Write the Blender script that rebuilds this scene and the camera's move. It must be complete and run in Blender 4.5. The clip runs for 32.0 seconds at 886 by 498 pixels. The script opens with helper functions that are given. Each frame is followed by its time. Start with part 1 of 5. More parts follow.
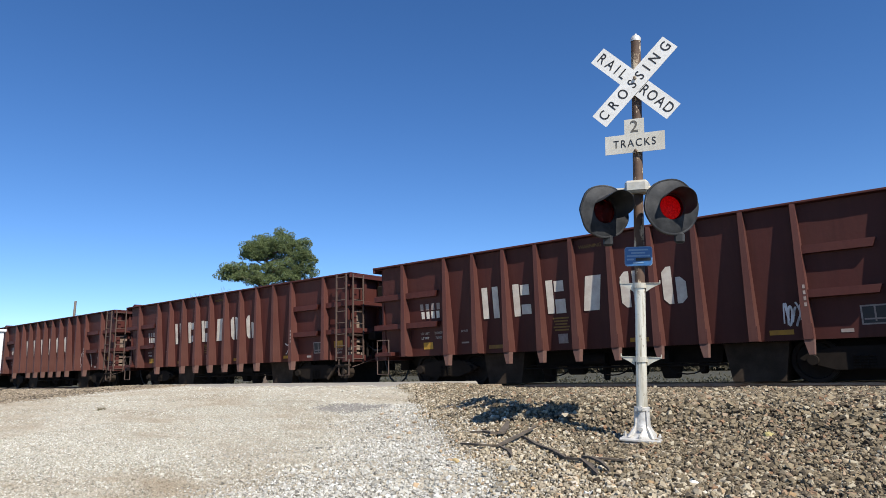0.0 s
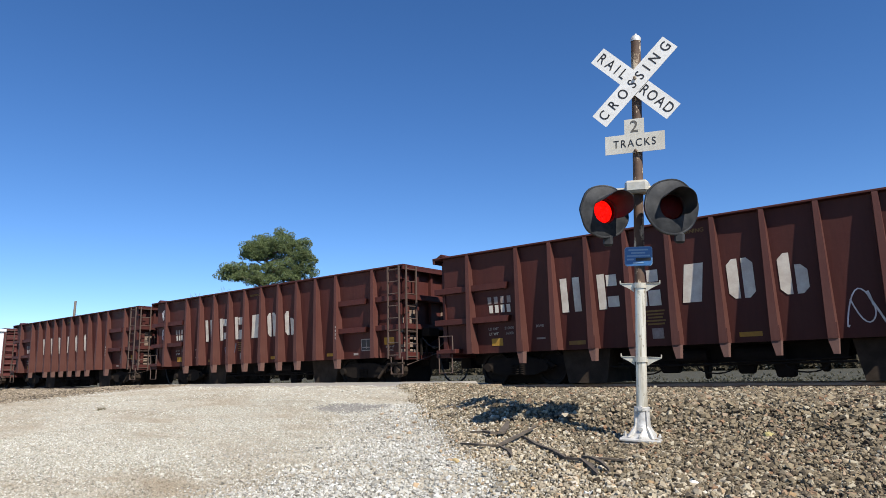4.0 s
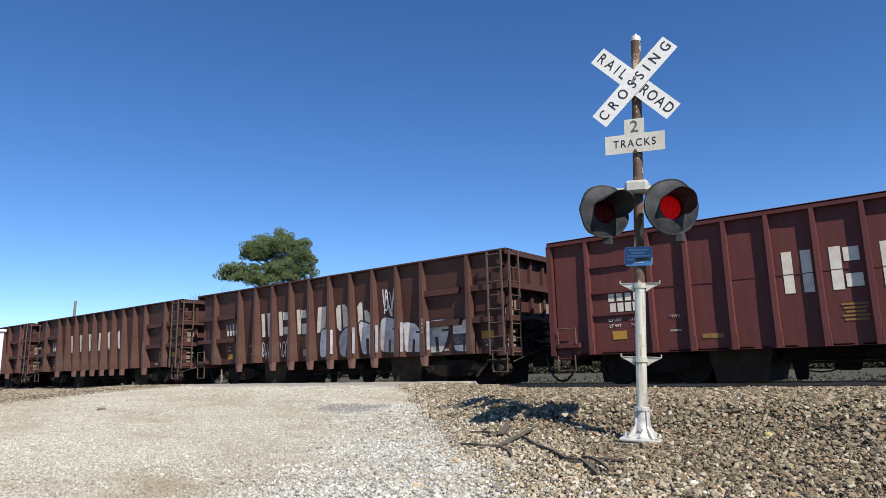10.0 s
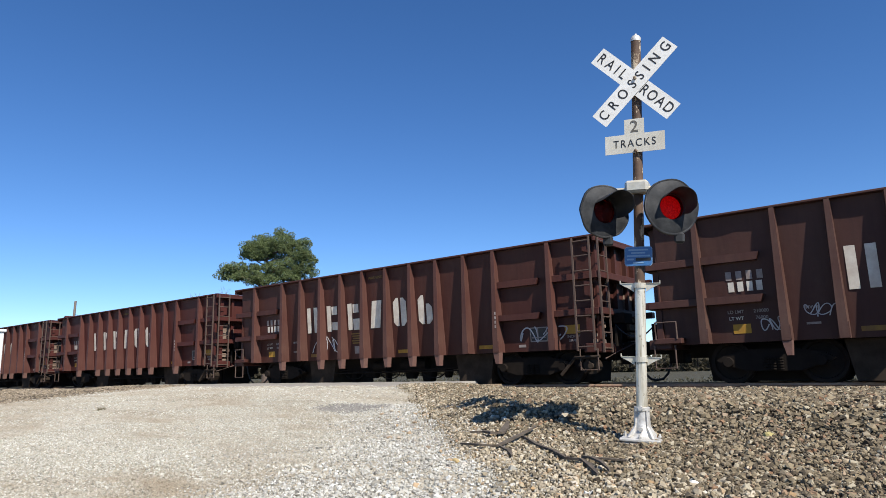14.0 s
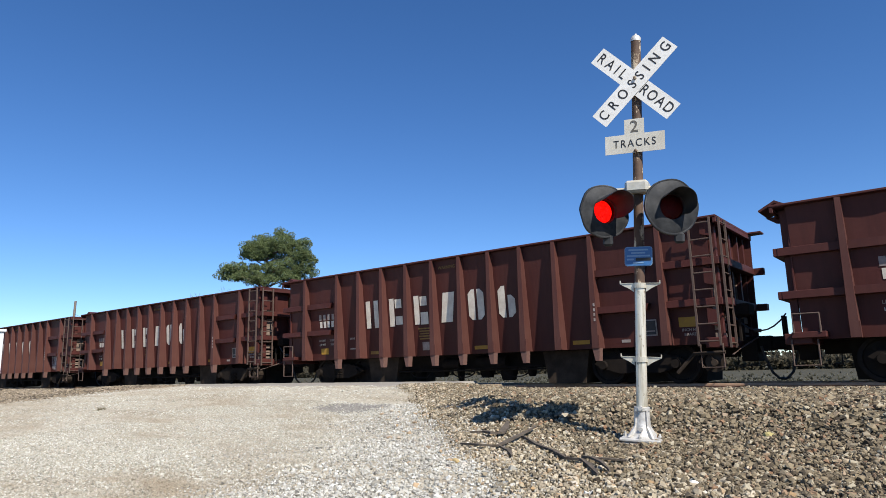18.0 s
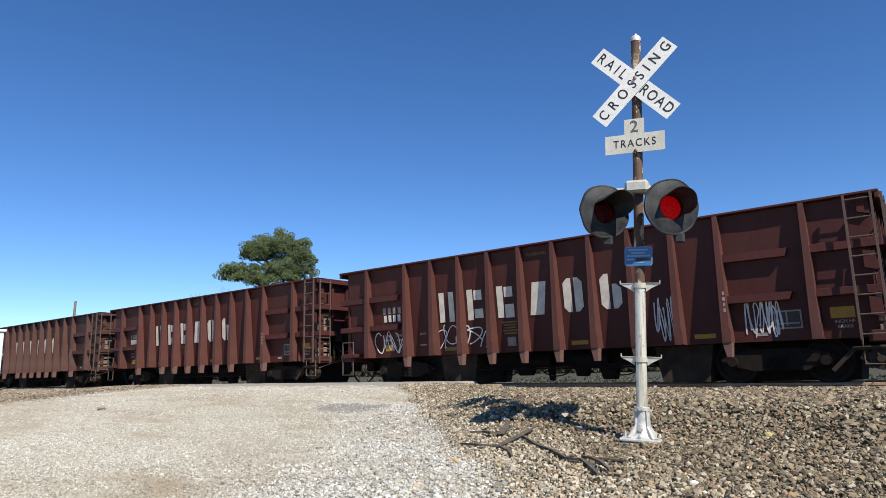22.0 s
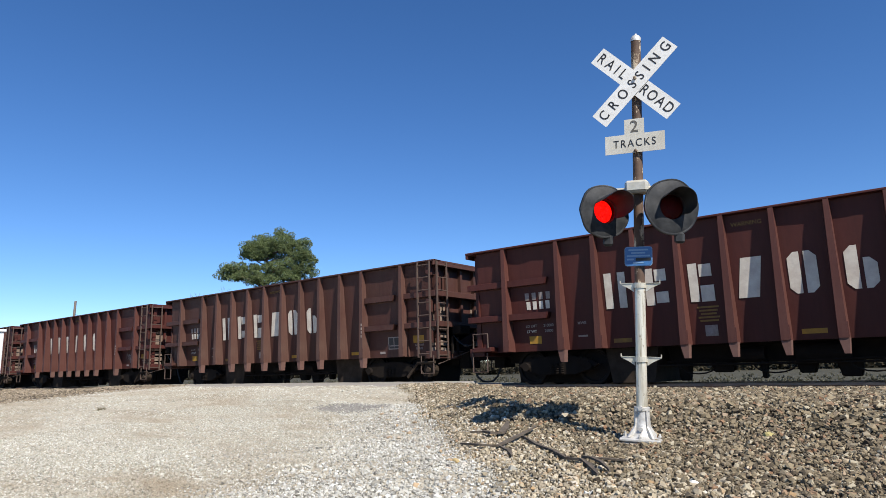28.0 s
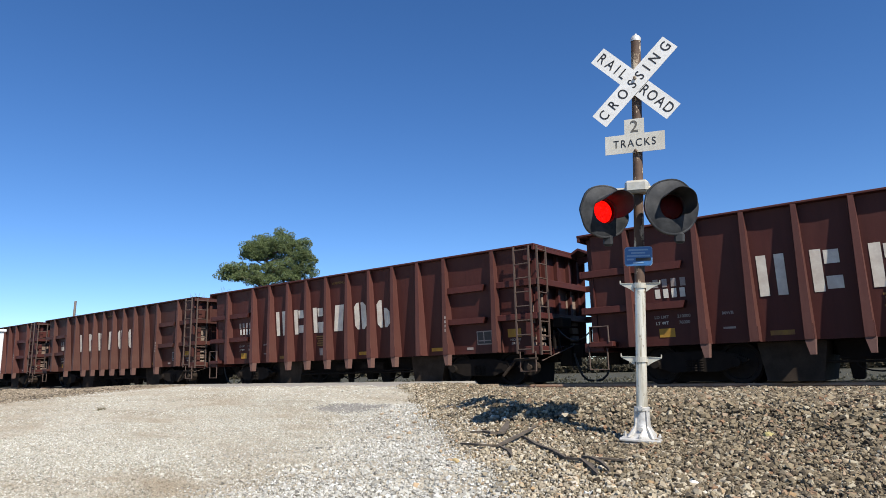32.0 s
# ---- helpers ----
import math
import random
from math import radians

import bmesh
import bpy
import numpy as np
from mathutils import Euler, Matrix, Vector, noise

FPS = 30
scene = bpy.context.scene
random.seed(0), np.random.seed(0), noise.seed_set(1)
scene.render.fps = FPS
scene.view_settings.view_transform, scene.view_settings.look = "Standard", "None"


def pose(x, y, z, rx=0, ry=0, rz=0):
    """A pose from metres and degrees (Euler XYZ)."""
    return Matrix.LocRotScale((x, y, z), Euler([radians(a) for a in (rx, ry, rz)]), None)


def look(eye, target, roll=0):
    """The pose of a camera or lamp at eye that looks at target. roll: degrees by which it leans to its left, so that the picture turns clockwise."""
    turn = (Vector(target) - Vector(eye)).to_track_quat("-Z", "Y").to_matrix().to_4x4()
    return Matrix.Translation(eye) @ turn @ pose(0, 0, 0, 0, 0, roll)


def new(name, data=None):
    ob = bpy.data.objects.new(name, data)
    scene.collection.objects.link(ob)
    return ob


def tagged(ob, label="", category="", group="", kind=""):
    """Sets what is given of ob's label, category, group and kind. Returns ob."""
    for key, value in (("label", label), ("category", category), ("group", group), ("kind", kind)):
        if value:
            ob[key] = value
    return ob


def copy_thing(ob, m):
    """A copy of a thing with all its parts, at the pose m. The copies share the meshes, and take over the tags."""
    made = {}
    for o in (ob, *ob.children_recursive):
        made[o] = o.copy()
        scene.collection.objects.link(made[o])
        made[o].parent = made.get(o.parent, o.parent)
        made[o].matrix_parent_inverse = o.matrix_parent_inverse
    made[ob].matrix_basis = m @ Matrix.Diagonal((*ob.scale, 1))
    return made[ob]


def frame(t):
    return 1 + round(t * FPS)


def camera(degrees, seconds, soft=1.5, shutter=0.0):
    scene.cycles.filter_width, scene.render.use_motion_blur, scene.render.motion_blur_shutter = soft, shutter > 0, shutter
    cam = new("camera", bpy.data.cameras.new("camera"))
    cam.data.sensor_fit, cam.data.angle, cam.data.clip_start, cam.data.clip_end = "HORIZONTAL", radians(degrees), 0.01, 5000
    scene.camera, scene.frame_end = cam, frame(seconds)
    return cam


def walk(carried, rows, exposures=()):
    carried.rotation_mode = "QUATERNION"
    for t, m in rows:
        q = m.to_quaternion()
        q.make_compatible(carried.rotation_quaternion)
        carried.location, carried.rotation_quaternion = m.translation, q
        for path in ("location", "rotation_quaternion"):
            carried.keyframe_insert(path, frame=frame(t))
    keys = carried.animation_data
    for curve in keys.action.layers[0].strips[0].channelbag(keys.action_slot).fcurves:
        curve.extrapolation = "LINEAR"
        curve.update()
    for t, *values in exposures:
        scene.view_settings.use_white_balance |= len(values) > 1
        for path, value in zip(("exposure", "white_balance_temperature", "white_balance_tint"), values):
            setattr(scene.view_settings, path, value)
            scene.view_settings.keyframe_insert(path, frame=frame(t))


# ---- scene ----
# World: x along the railway (the train runs towards +x), y away from the camera, z up, rail top at z = 0.
EYE = Vector((0.0, 0.0, 0.45))
AXIS = Vector((-0.60762, 0.77296, 0.18258))
cam = camera(68.5, 32.0, soft=0.6)
walk(cam, [(0.0, look(EYE, EYE + AXIS, -1.43)), (32.0, look(EYE, EYE + AXIS, -1.43))], [(0.0, 0.6), (32.0, 0.6)])

# ---- light ----
SUN_WAY = Vector((-2.42, 1.06, -2.54)).normalized()
world = bpy.data.worlds.new("sky")
scene.world = world
world.use_nodes = True
wn = world.node_tree.nodes
sky = wn.new("ShaderNodeTexSky")
sky.sky_type, sky.sun_disc = "NISHITA", False
sky.sun_elevation = math.asin(-SUN_WAY.z)
sky.sun_rotation = math.atan2(-SUN_WAY.x, -SUN_WAY.y)
sky.air_density, sky.dust_density, sky.ozone_density, sky.altitude = 0.8, 0.0, 3.5, 1000
deep = wn.new("ShaderNodeHueSaturation")
deep.inputs["Hue"].default_value, deep.inputs["Saturation"].default_value = 0.505, 1.2
world.node_tree.links.new(sky.outputs[0], deep.inputs["Color"])
world.node_tree.links.new(deep.outputs[0], wn["Background"].inputs[0])
wn["Background"].inputs[1].default_value = 0.106
sun = new("sun", bpy.data.lights.new("sun", "SUN"))
sun.data.energy, sun.data.angle, sun.data.color = 5.0, radians(0.53), (1.0, 0.94, 0.85)
sun.matrix_world = look(-SUN_WAY * 60, (0, 0, 0))


# ---- materials ----
def material(name, rough=0.7, metal=0.0):
    m = bpy.data.materials.new(name)
    m.use_nodes = True
    b = m.node_tree.nodes["Principled BSDF"]
    b.inputs["Roughness"].default_value, b.inputs["Metallic"].default_value = rough, metal
    return m, m.node_tree.nodes, m.node_tree.links, b


def mixed(nodes, links, fac, a, b, blend="MIX"):
    """A colour mix; fac, a and b are sockets, numbers or colours."""
    n = nodes.new("ShaderNodeMix")
    n.data_type, n.blend_type = "RGBA", blend
    for i, v in ((0, fac), (6, a), (7, b)):
        if hasattr(v, "is_linked"):
            links.new(v, n.inputs[i])
        else:
            n.inputs[i].default_value = v if i == 0 else (*v, 1)
    return n.outputs[2]


def noised(nodes, links, scale, detail=5, rough=0.6, lo=0.35, hi=0.65, stretch=None, space="Object"):
    co = nodes.new("ShaderNodeTexCoord").outputs[space]
    if stretch:
        mp = nodes.new("ShaderNodeMapping")
        mp.inputs["Scale"].default_value = stretch
        links.new(co, mp.inputs[0])
        co = mp.outputs[0]
    n = nodes.new("ShaderNodeTexNoise")
    n.inputs["Scale"].default_value, n.inputs["Detail"].default_value, n.inputs["Roughness"].default_value = scale, detail, rough
    links.new(co, n.inputs["Vector"])
    r = nodes.new("ShaderNodeMapRange")
    r.inputs[1].default_value, r.inputs[2].default_value = lo, hi
    links.new(n.outputs[0], r.inputs[0])
    return r.outputs[0]


def bumped(nodes, links, bsdf, height, strength, distance):
    b = nodes.new("ShaderNodeBump")
    b.inputs["Strength"].default_value, b.inputs["Distance"].default_value = strength, distance
    links.new(height, b.inputs["Height"])
    links.new(b.outputs[0], bsdf.inputs["Normal"])


def plain(name, col, rough=0.6, metal=0.0, dirt=(0.08, 0.06, 0.05), amount=0.35, scale=9.0, bump=0.15, depth=0.004):
    """Paint or metal with stains at two scales and a fine relief."""
    m, n, l, b = material(name, rough, metal)
    big, fine = noised(n, l, scale), noised(n, l, scale * 9, 4, 0.7, 0.4, 0.75)
    mul = n.new("ShaderNodeMath")
    mul.operation = "MULTIPLY"
    mul.inputs[1].default_value = amount
    l.new(big, mul.inputs[0])
    c = mixed(n, l, mul.outputs[0], col, dirt)
    mul2 = n.new("ShaderNodeMath")
    mul2.operation = "MULTIPLY"
    mul2.inputs[1].default_value = amount * 0.5
    l.new(fine, mul2.inputs[0])
    l.new(mixed(n, l, mul2.outputs[0], c, tuple(v * 0.55 for v in col)), b.inputs["Base Color"])
    if bump:
        bumped(n, l, b, fine, bump, depth)
    return m


def car_paint(name, col, dust, amount):
    """Oxide-red freight-car paint: rust blotches, streaks that run down, dust."""
    m, n, l, b = material(name, 0.62)
    b.inputs["Specular IOR Level"].default_value = 0.3
    blot = noised(n, l, 1.1, 6, 0.62, 0.38, 0.7)
    streak = noised(n, l, 2.2, 5, 0.65, 0.42, 0.75, (3.2, 3.2, 0.22))
    fine = noised(n, l, 22, 5, 0.7, 0.4, 0.8)
    oi = n.new("ShaderNodeObjectInfo")
    hsv = n.new("ShaderNodeHueSaturation")
    r = n.new("ShaderNodeMapRange")
    r.inputs[3].default_value, r.inputs[4].default_value = 0.86, 1.12
    l.new(oi.outputs["Random"], r.inputs[0])
    l.new(r.outputs[0], hsv.inputs["Value"])
    hsv.inputs["Color"].default_value = (*col, 1)

    def part_of(x, k):
        q = n.new("ShaderNodeMath")
        q.operation = "MULTIPLY"
        q.inputs[1].default_value = k
        l.new(x, q.inputs[0])
        return q.outputs[0]
    c = mixed(n, l, part_of(blot, amount), hsv.outputs[0], dust)
    c = mixed(n, l, part_of(streak, 0.45), c, tuple(v * 0.45 for v in col))
    c = mixed(n, l, part_of(fine, 0.28), c, (col[0] * 0.6, col[1] * 0.75, col[2] * 0.8))
    l.new(c, b.inputs["Base Color"])
    bumped(n, l, b, noised(n, l, 7, 3, 0.5), 0.12, 0.01)
    return m


PAINT = {
    "red": car_paint("oxide_red_paint", (0.0619, 0.0143, 0.0113), (0.0645, 0.0218, 0.0154), 0.5),
    "dull": car_paint("dull_red_brown_paint", (0.0592, 0.0174, 0.0131), (0.0661, 0.0287, 0.0199), 0.6),
    "brown": car_paint("brown_rusty_paint", (0.06, 0.0228, 0.018), (0.069, 0.036, 0.0264), 0.65),
    "fresh": car_paint("clean_maroon_paint", (0.0909, 0.0242, 0.0221), (0.0909, 0.033, 0.0275), 0.35),
}
RIB_PAINT = {
    "red": car_paint("dusty_red_rib_paint", (0.0817, 0.0276, 0.0218), (0.102, 0.0446, 0.0346), 0.6),
    "dull": car_paint("dusty_dull_rib_paint", (0.0817, 0.0318, 0.0249), (0.107, 0.0568, 0.043), 0.65),
    "brown": car_paint("dusty_brown_rib_paint", (0.0774, 0.0344, 0.0267), (0.107, 0.0645, 0.0499), 0.7),
    "fresh": car_paint("clean_maroon_rib_paint", (0.103, 0.0301, 0.0277), (0.11, 0.0435, 0.038), 0.35),
}
FOOT_DUST = plain("dusty_pink_brown_steel", (0.128, 0.0663, 0.0527), 0.85, 0.0, (0.085, 0.0382, 0.0306), 0.5, 6)
END_DUST = plain("dusty_tan_steel", (0.2, 0.15, 0.115), 0.9, 0.0, (0.1, 0.06, 0.045), 0.6, 4)
# Blacker than grimy steel is: under-car shade is put into this colour.
SHADE_DARK_STEEL = plain("grimy_shade_dark_steel", (0.0119, 0.00936, 0.00774), 0.85, 0.0, (0.0228, 0.0171, 0.0137), 0.5, 5)
CHUTE = plain("dusty_grey_steel", (0.0291, 0.0213, 0.0157), 0.85, 0.0, (0.065, 0.0482, 0.0358), 0.6, 3)
for dark in (SHADE_DARK_STEEL, CHUTE):
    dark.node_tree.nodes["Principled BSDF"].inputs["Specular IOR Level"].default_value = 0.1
TREAD = plain("rusty_wheel_steel", (0.0139, 0.0109, 0.0099), 0.75, 0.0, (0.0277, 0.0198, 0.0149), 0.5, 8)
TREAD.node_tree.nodes["Principled BSDF"].inputs["Specular IOR Level"].default_value = 0.15
WHITE_MARK = plain("weathered_white_stencil", (0.64, 0.601, 0.515), 0.7, 0.0, (0.312, 0.218, 0.179), 0.42, 4)
DIM_MARK = plain("faded_grey_stencil", (0.3, 0.26, 0.24), 0.75, 0.0, (0.16, 0.1, 0.08), 0.5, 12)
YELLOW_MARK = plain("yellow_stencil", (0.4, 0.216, 0.016), 0.65, 0.0, (0.2, 0.096, 0.032), 0.45, 7)
FAINT_YELLOW = plain("faded_yellow_stencil", (0.24, 0.14, 0.025), 0.7, 0.0, (0.13, 0.06, 0.03), 0.7, 7)
BLACK_MARK = plain("black_stencil", (0.02, 0.02, 0.022), 0.6, 0.0, (0.05, 0.04, 0.03), 0.3, 9)
SPRAY = plain("white_spray_paint", (0.744, 0.744, 0.744), 0.6, 0.0, (0.297, 0.179, 0.149), 0.5, 6)
SPRAY_GREY = plain("silver_grey_spray_paint", (0.527, 0.527, 0.541), 0.55, 0.0, (0.155, 0.124, 0.124), 0.5, 5)
SPRAY_BLUE = plain("blue_spray_paint", (0.12, 0.2, 0.32), 0.6, 0.0, (0.1, 0.08, 0.08), 0.5, 5)
GEAR = plain("rusty_brown_gear_steel", (0.075, 0.045, 0.035), 0.75, 0.0, (0.085, 0.06, 0.045), 0.6, 9)
RUBBER = plain("black_rubber", (0.012, 0.012, 0.013), 0.6, 0.0, (0.04, 0.035, 0.03), 0.3, 20)
GALVANIZED = plain("galvanized_silver_paint", (0.616, 0.59, 0.51), 0.38, 0.3, (0.317, 0.273, 0.176), 0.5, 7, 0.1)
CAST_SILVER = plain("silver_cast_metal", (0.62, 0.61, 0.58), 0.4, 0.3, (0.3, 0.27, 0.22), 0.6, 14, 0.3)
SIGN_WHITE = plain("white_sign_sheeting", (0.666, 0.666, 0.65), 0.45, 0.0, (0.464, 0.449, 0.387), 0.35, 5, 0.02)
SIGN_AGED = plain("aged_white_sign_sheeting", (0.51, 0.501, 0.451), 0.5, 0.0, (0.34, 0.306, 0.23), 0.5, 5, 0.02)
SIGN_BLACK = plain("black_sign_letters", (0.009, 0.009, 0.009), 0.5, 0.0, (0.025, 0.025, 0.025), 0.2, 9, 0)
SIGN_FADED = plain("faded_grey_sign_letter", (0.07, 0.065, 0.055), 0.5, 0.0, (0.2, 0.18, 0.15), 0.5, 30, 0)
SIGN_BLUE = plain("blue_enamel_sign", (0.03, 0.13, 0.33), 0.4, 0.0, (0.08, 0.14, 0.25), 0.4, 15, 0.02)
SIGN_PALE = plain("pale_blue_sign_print", (0.2, 0.32, 0.46), 0.5, 0.0, (0.1, 0.2, 0.36), 0.3, 40, 0)
LAMP_BLACK = plain("black_lamp_enamel", (0.014, 0.015, 0.017), 0.45, 0.0, (0.05, 0.05, 0.05), 0.5, 8, 0.1)
LAMP_GREY = plain("weathered_grey_backboard", (0.017, 0.0184, 0.0206), 0.6, 0.0, (0.05, 0.052, 0.0545), 0.75, 6, 0.12)
TIE_WOOD = plain("creosoted_tie_wood", (0.06, 0.048, 0.038), 0.9, 0.0, (0.13, 0.11, 0.09), 0.6, 6, 0.5, 0.01)
OLD_WOOD = plain("weathered_grey_brown_wood", (0.07, 0.053, 0.037), 0.9, 0.0, (0.17, 0.14, 0.11), 0.6, 14, 0.6, 0.006)
RAIL_SIDE = plain("rusty_rail_steel", (0.36, 0.18, 0.112), 0.9, 0.0, (0.24, 0.128, 0.0825), 0.6, 10, 0.3)
RAIL_TOP = plain("worn_rail_head", (0.425, 0.275, 0.188), 0.75, 0.0, (0.25, 0.15, 0.1), 0.5, 10, 0.05)
for dark in (RAIL_SIDE, RAIL_TOP):
    dark.node_tree.nodes["Principled BSDF"].inputs["Specular IOR Level"].default_value = 0.1
CONCRETE = plain("pale_grey_asphalt_crossing", (0.286, 0.265, 0.235), 0.9, 0.0, (0.204, 0.184, 0.156), 0.5, 3, 0.5, 0.006)
CABINET_WHITE = plain("white_painted_aluminium", (0.675, 0.684, 0.684), 0.45, 0.0, (0.495, 0.486, 0.45), 0.35, 2, 0.03)


def rusty_mast():
    m, n, l, b = material("rusty_brown_mast_paint", 0.75)
    flake = noised(n, l, 9, 6, 0.7, 0.53, 0.59, (1, 1, 0.4))
    c = mixed(n, l, noised(n, l, 3, 5, 0.6), (0.05, 0.028, 0.018), (0.11, 0.065, 0.04))
    l.new(mixed(n, l, flake, c, (0.5, 0.41, 0.29)), b.inputs["Base Color"])
    bumped(n, l, b, flake, 0.5, 0.004)
    return m


def lens_glass(name, col, mixing):
    """Red signal glass: partly clear, partly milky."""
    m, n, l, b = material(name, 0.25)
    b.inputs["Base Color"].default_value = (*col, 1)
    tr = n.new("ShaderNodeBsdfTransparent")
    tr.inputs[0].default_value = (0.9, 0.05, 0.04, 1)
    mx = n.new("ShaderNodeMixShader")
    mx.inputs[0].default_value = mixing
    l.new(b.outputs[0], mx.inputs[1])
    l.new(tr.outputs[0], mx.inputs[2])
    l.new(mx.outputs[0], n["Material Output"].inputs[0])
    pits = noised(n, l, 45, 3, 0.6, 0.35, 0.65)
    bumped(n, l, b, pits, 0.8, 0.01)
    l.new(mixed(n, l, pits, (0.55, 0.02, 0.015), (1.0, 0.09, 0.07)), tr.inputs[0])
    return m


def glowing(name, col, strength):
    m, n, l, b = material(name, 0.5)
    b.inputs["Base Color"].default_value = (0.5, 0.08, 0.05, 1)
    b.inputs["Emission Color"].default_value = (*col, 1)
    b.inputs["Emission Strength"].default_value = strength
    return m


def stones(name, cols, value=1.0, silt=None):
    """Loose stones: each has a tone of its own."""
    m, n, l, b = material(name, 0.92)
    b.inputs["Specular IOR Level"].default_value = 0.2
    g = n.new("ShaderNodeNewGeometry")
    ramp = n.new("ShaderNodeValToRGB")
    ramp.color_ramp.interpolation = "LINEAR"
    e = ramp.color_ramp.elements
    while len(e) < len(cols):
        e.new(0.5)
    for i, c in enumerate(cols):
        e[i].position = i / (len(cols) - 1)
        e[i].color = (*[v * value for v in c], 1)
    l.new(g.outputs["Random Per Island"], ramp.inputs[0])
    c = mixed(n, l, noised(n, l, 60, 4, 0.7), ramp.outputs[0], (0.5, 0.5, 0.5), "OVERLAY")
    if silt:
        drift = n.new("ShaderNodeMath")
        drift.operation = "MULTIPLY"
        drift.inputs[1].default_value = 0.8
        l.new(noised(n, l, 0.55, 4, 0.6, 0.47, 0.66, (0.55, 1.7, 1)), drift.inputs[0])
        c = mixed(n, l, drift.outputs[0], c, silt)
    l.new(c, b.inputs["Base Color"])
    bumped(n, l, b, noised(n, l, 120, 3, 0.6), 0.3, 0.004)
    return m


HEAP = stones("brown_heap_stone", [(0.114, 0.0918, 0.068), (0.238, 0.193, 0.136), (0.315, 0.257, 0.181), (0.172, 0.143, 0.109), (0.363, 0.303, 0.226)])
PALE_BALLAST = stones("pale_tan_ballast_stone", [(0.0988, 0.0806, 0.0562), (0.258, 0.217, 0.148), (0.38, 0.323, 0.228), (0.152, 0.129, 0.095), (0.456, 0.395, 0.289), (0.213, 0.179, 0.129), (0.532, 0.486, 0.395), (0.319, 0.213, 0.114)])
BALLAST = stones("grey_brown_ballast_stone", [(0.0433, 0.0342, 0.0242), (0.127, 0.102, 0.066), (0.213, 0.171, 0.11), (0.0733, 0.0588, 0.0426), (0.257, 0.207, 0.133), (0.133, 0.108, 0.0753), (0.38, 0.336, 0.245), (0.206, 0.117, 0.0675)])
GRAVEL = stones("pale_limestone_gravel", [(0.303, 0.285, 0.23), (0.455, 0.439, 0.379), (0.367, 0.35, 0.293), (0.607, 0.601, 0.544), (0.423, 0.386, 0.307), (0.231, 0.219, 0.183), (0.495, 0.484, 0.426)], 1.0, (0.29, 0.235, 0.165))
FRESH_GRAVEL = stones("fresh_white_limestone_gravel", [(0.269, 0.26, 0.224), (0.448, 0.439, 0.394), (0.358, 0.345, 0.305), (0.591, 0.587, 0.547), (0.394, 0.372, 0.314), (0.152, 0.146, 0.13), (0.502, 0.493, 0.448)])
RUST_MAST = rusty_mast()


def streaked_mast():
    """Silver mast paint with brown runs down it."""
    m, n, l, b = material("streaked_silver_mast_paint", 0.36, 0.35)
    run = noised(n, l, 26, 4, 0.6, 0.48, 0.72, (1, 1, 0.06))
    spot = noised(n, l, 22, 5, 0.7, 0.58, 0.68, (1, 1, 0.5))
    c = mixed(n, l, run, (0.63, 0.6, 0.51), (0.27, 0.225, 0.145))
    l.new(mixed(n, l, spot, c, (0.2, 0.15, 0.09)), b.inputs["Base Color"])
    bumped(n, l, b, spot, 0.2, 0.002)
    return m


SILVER_MAST = streaked_mast()


for dark in (LAMP_BLACK, LAMP_GREY):
    dark.node_tree.nodes["Principled BSDF"].inputs["Specular IOR Level"].default_value = 0.2


def foliage(name, a, b_, c_):
    m, n, l, b = material(name, 0.75)
    b.inputs["Specular IOR Level"].default_value = 0.1
    g = n.new("ShaderNodeNewGeometry")
    ramp = n.new("ShaderNodeValToRGB")
    e = ramp.color_ramp.elements
    e.new(0.5)
    for i, c in enumerate((a, b_, c_)):
        e[i].position, e[i].color = i / 2, (*c, 1)
    l.new(g.outputs["Random Per Island"], ramp.inputs[0])
    l.new(ramp.outputs[0], b.inputs["Base Color"])
    t = n.new("ShaderNodeBsdfTranslucent")
    l.new(ramp.outputs[0], t.inputs[0])
    mx = n.new("ShaderNodeMixShader")
    mx.inputs[0].default_value = 0.35
    l.new(b.outputs[0], mx.inputs[1])
    l.new(t.outputs[0], mx.inputs[2])
    l.new(mx.outputs[0], n["Material Output"].inputs[0])
    return m


NEEDLES = foliage("pine_needles", (0.088, 0.122, 0.05), (0.166, 0.218, 0.094), (0.29, 0.335, 0.17))
SCRUB = foliage("grey_green_scrub_leaves", (0.0768, 0.0768, 0.0538), (0.128, 0.125, 0.0896), (0.192, 0.179, 0.134))
WOODS = foliage("grey_brown_winter_woods", (0.05, 0.045, 0.03), (0.085, 0.075, 0.05), (0.12, 0.105, 0.075))
BARK = plain("grey_brown_bark", (0.09, 0.065, 0.05), 0.9, 0.0, (0.16, 0.12, 0.09), 0.6, 10, 0.8, 0.02)
TWIG = plain("bare_grey_twigs", (0.2, 0.165, 0.14), 0.9, 0.0, (0.12, 0.1, 0.085), 0.4, 10, 0)


# ---- mesh helpers ----
def box(bm, c, s, turn=None, bevel=0.0, taper=None):
    """A box of size s round c. taper: (x, y) scale of its lower face."""
    vs = bmesh.ops.create_cube(bm, size=1.0)["verts"]
    m = Matrix.Translation(c) @ (turn.to_4x4() if turn else Matrix()) @ Matrix.Diagonal((*s, 1))
    for v in vs:
        if taper and v.co.z < 0:
            v.co.x, v.co.y = v.co.x * taper[0], v.co.y * taper[1]
        v.co = m @ v.co
    if bevel:
        es = list({e for v in vs for e in v.link_edges})
        bmesh.ops.bevel(bm, geom=es, offset=bevel, segments=1, affect="EDGES")
    return bm


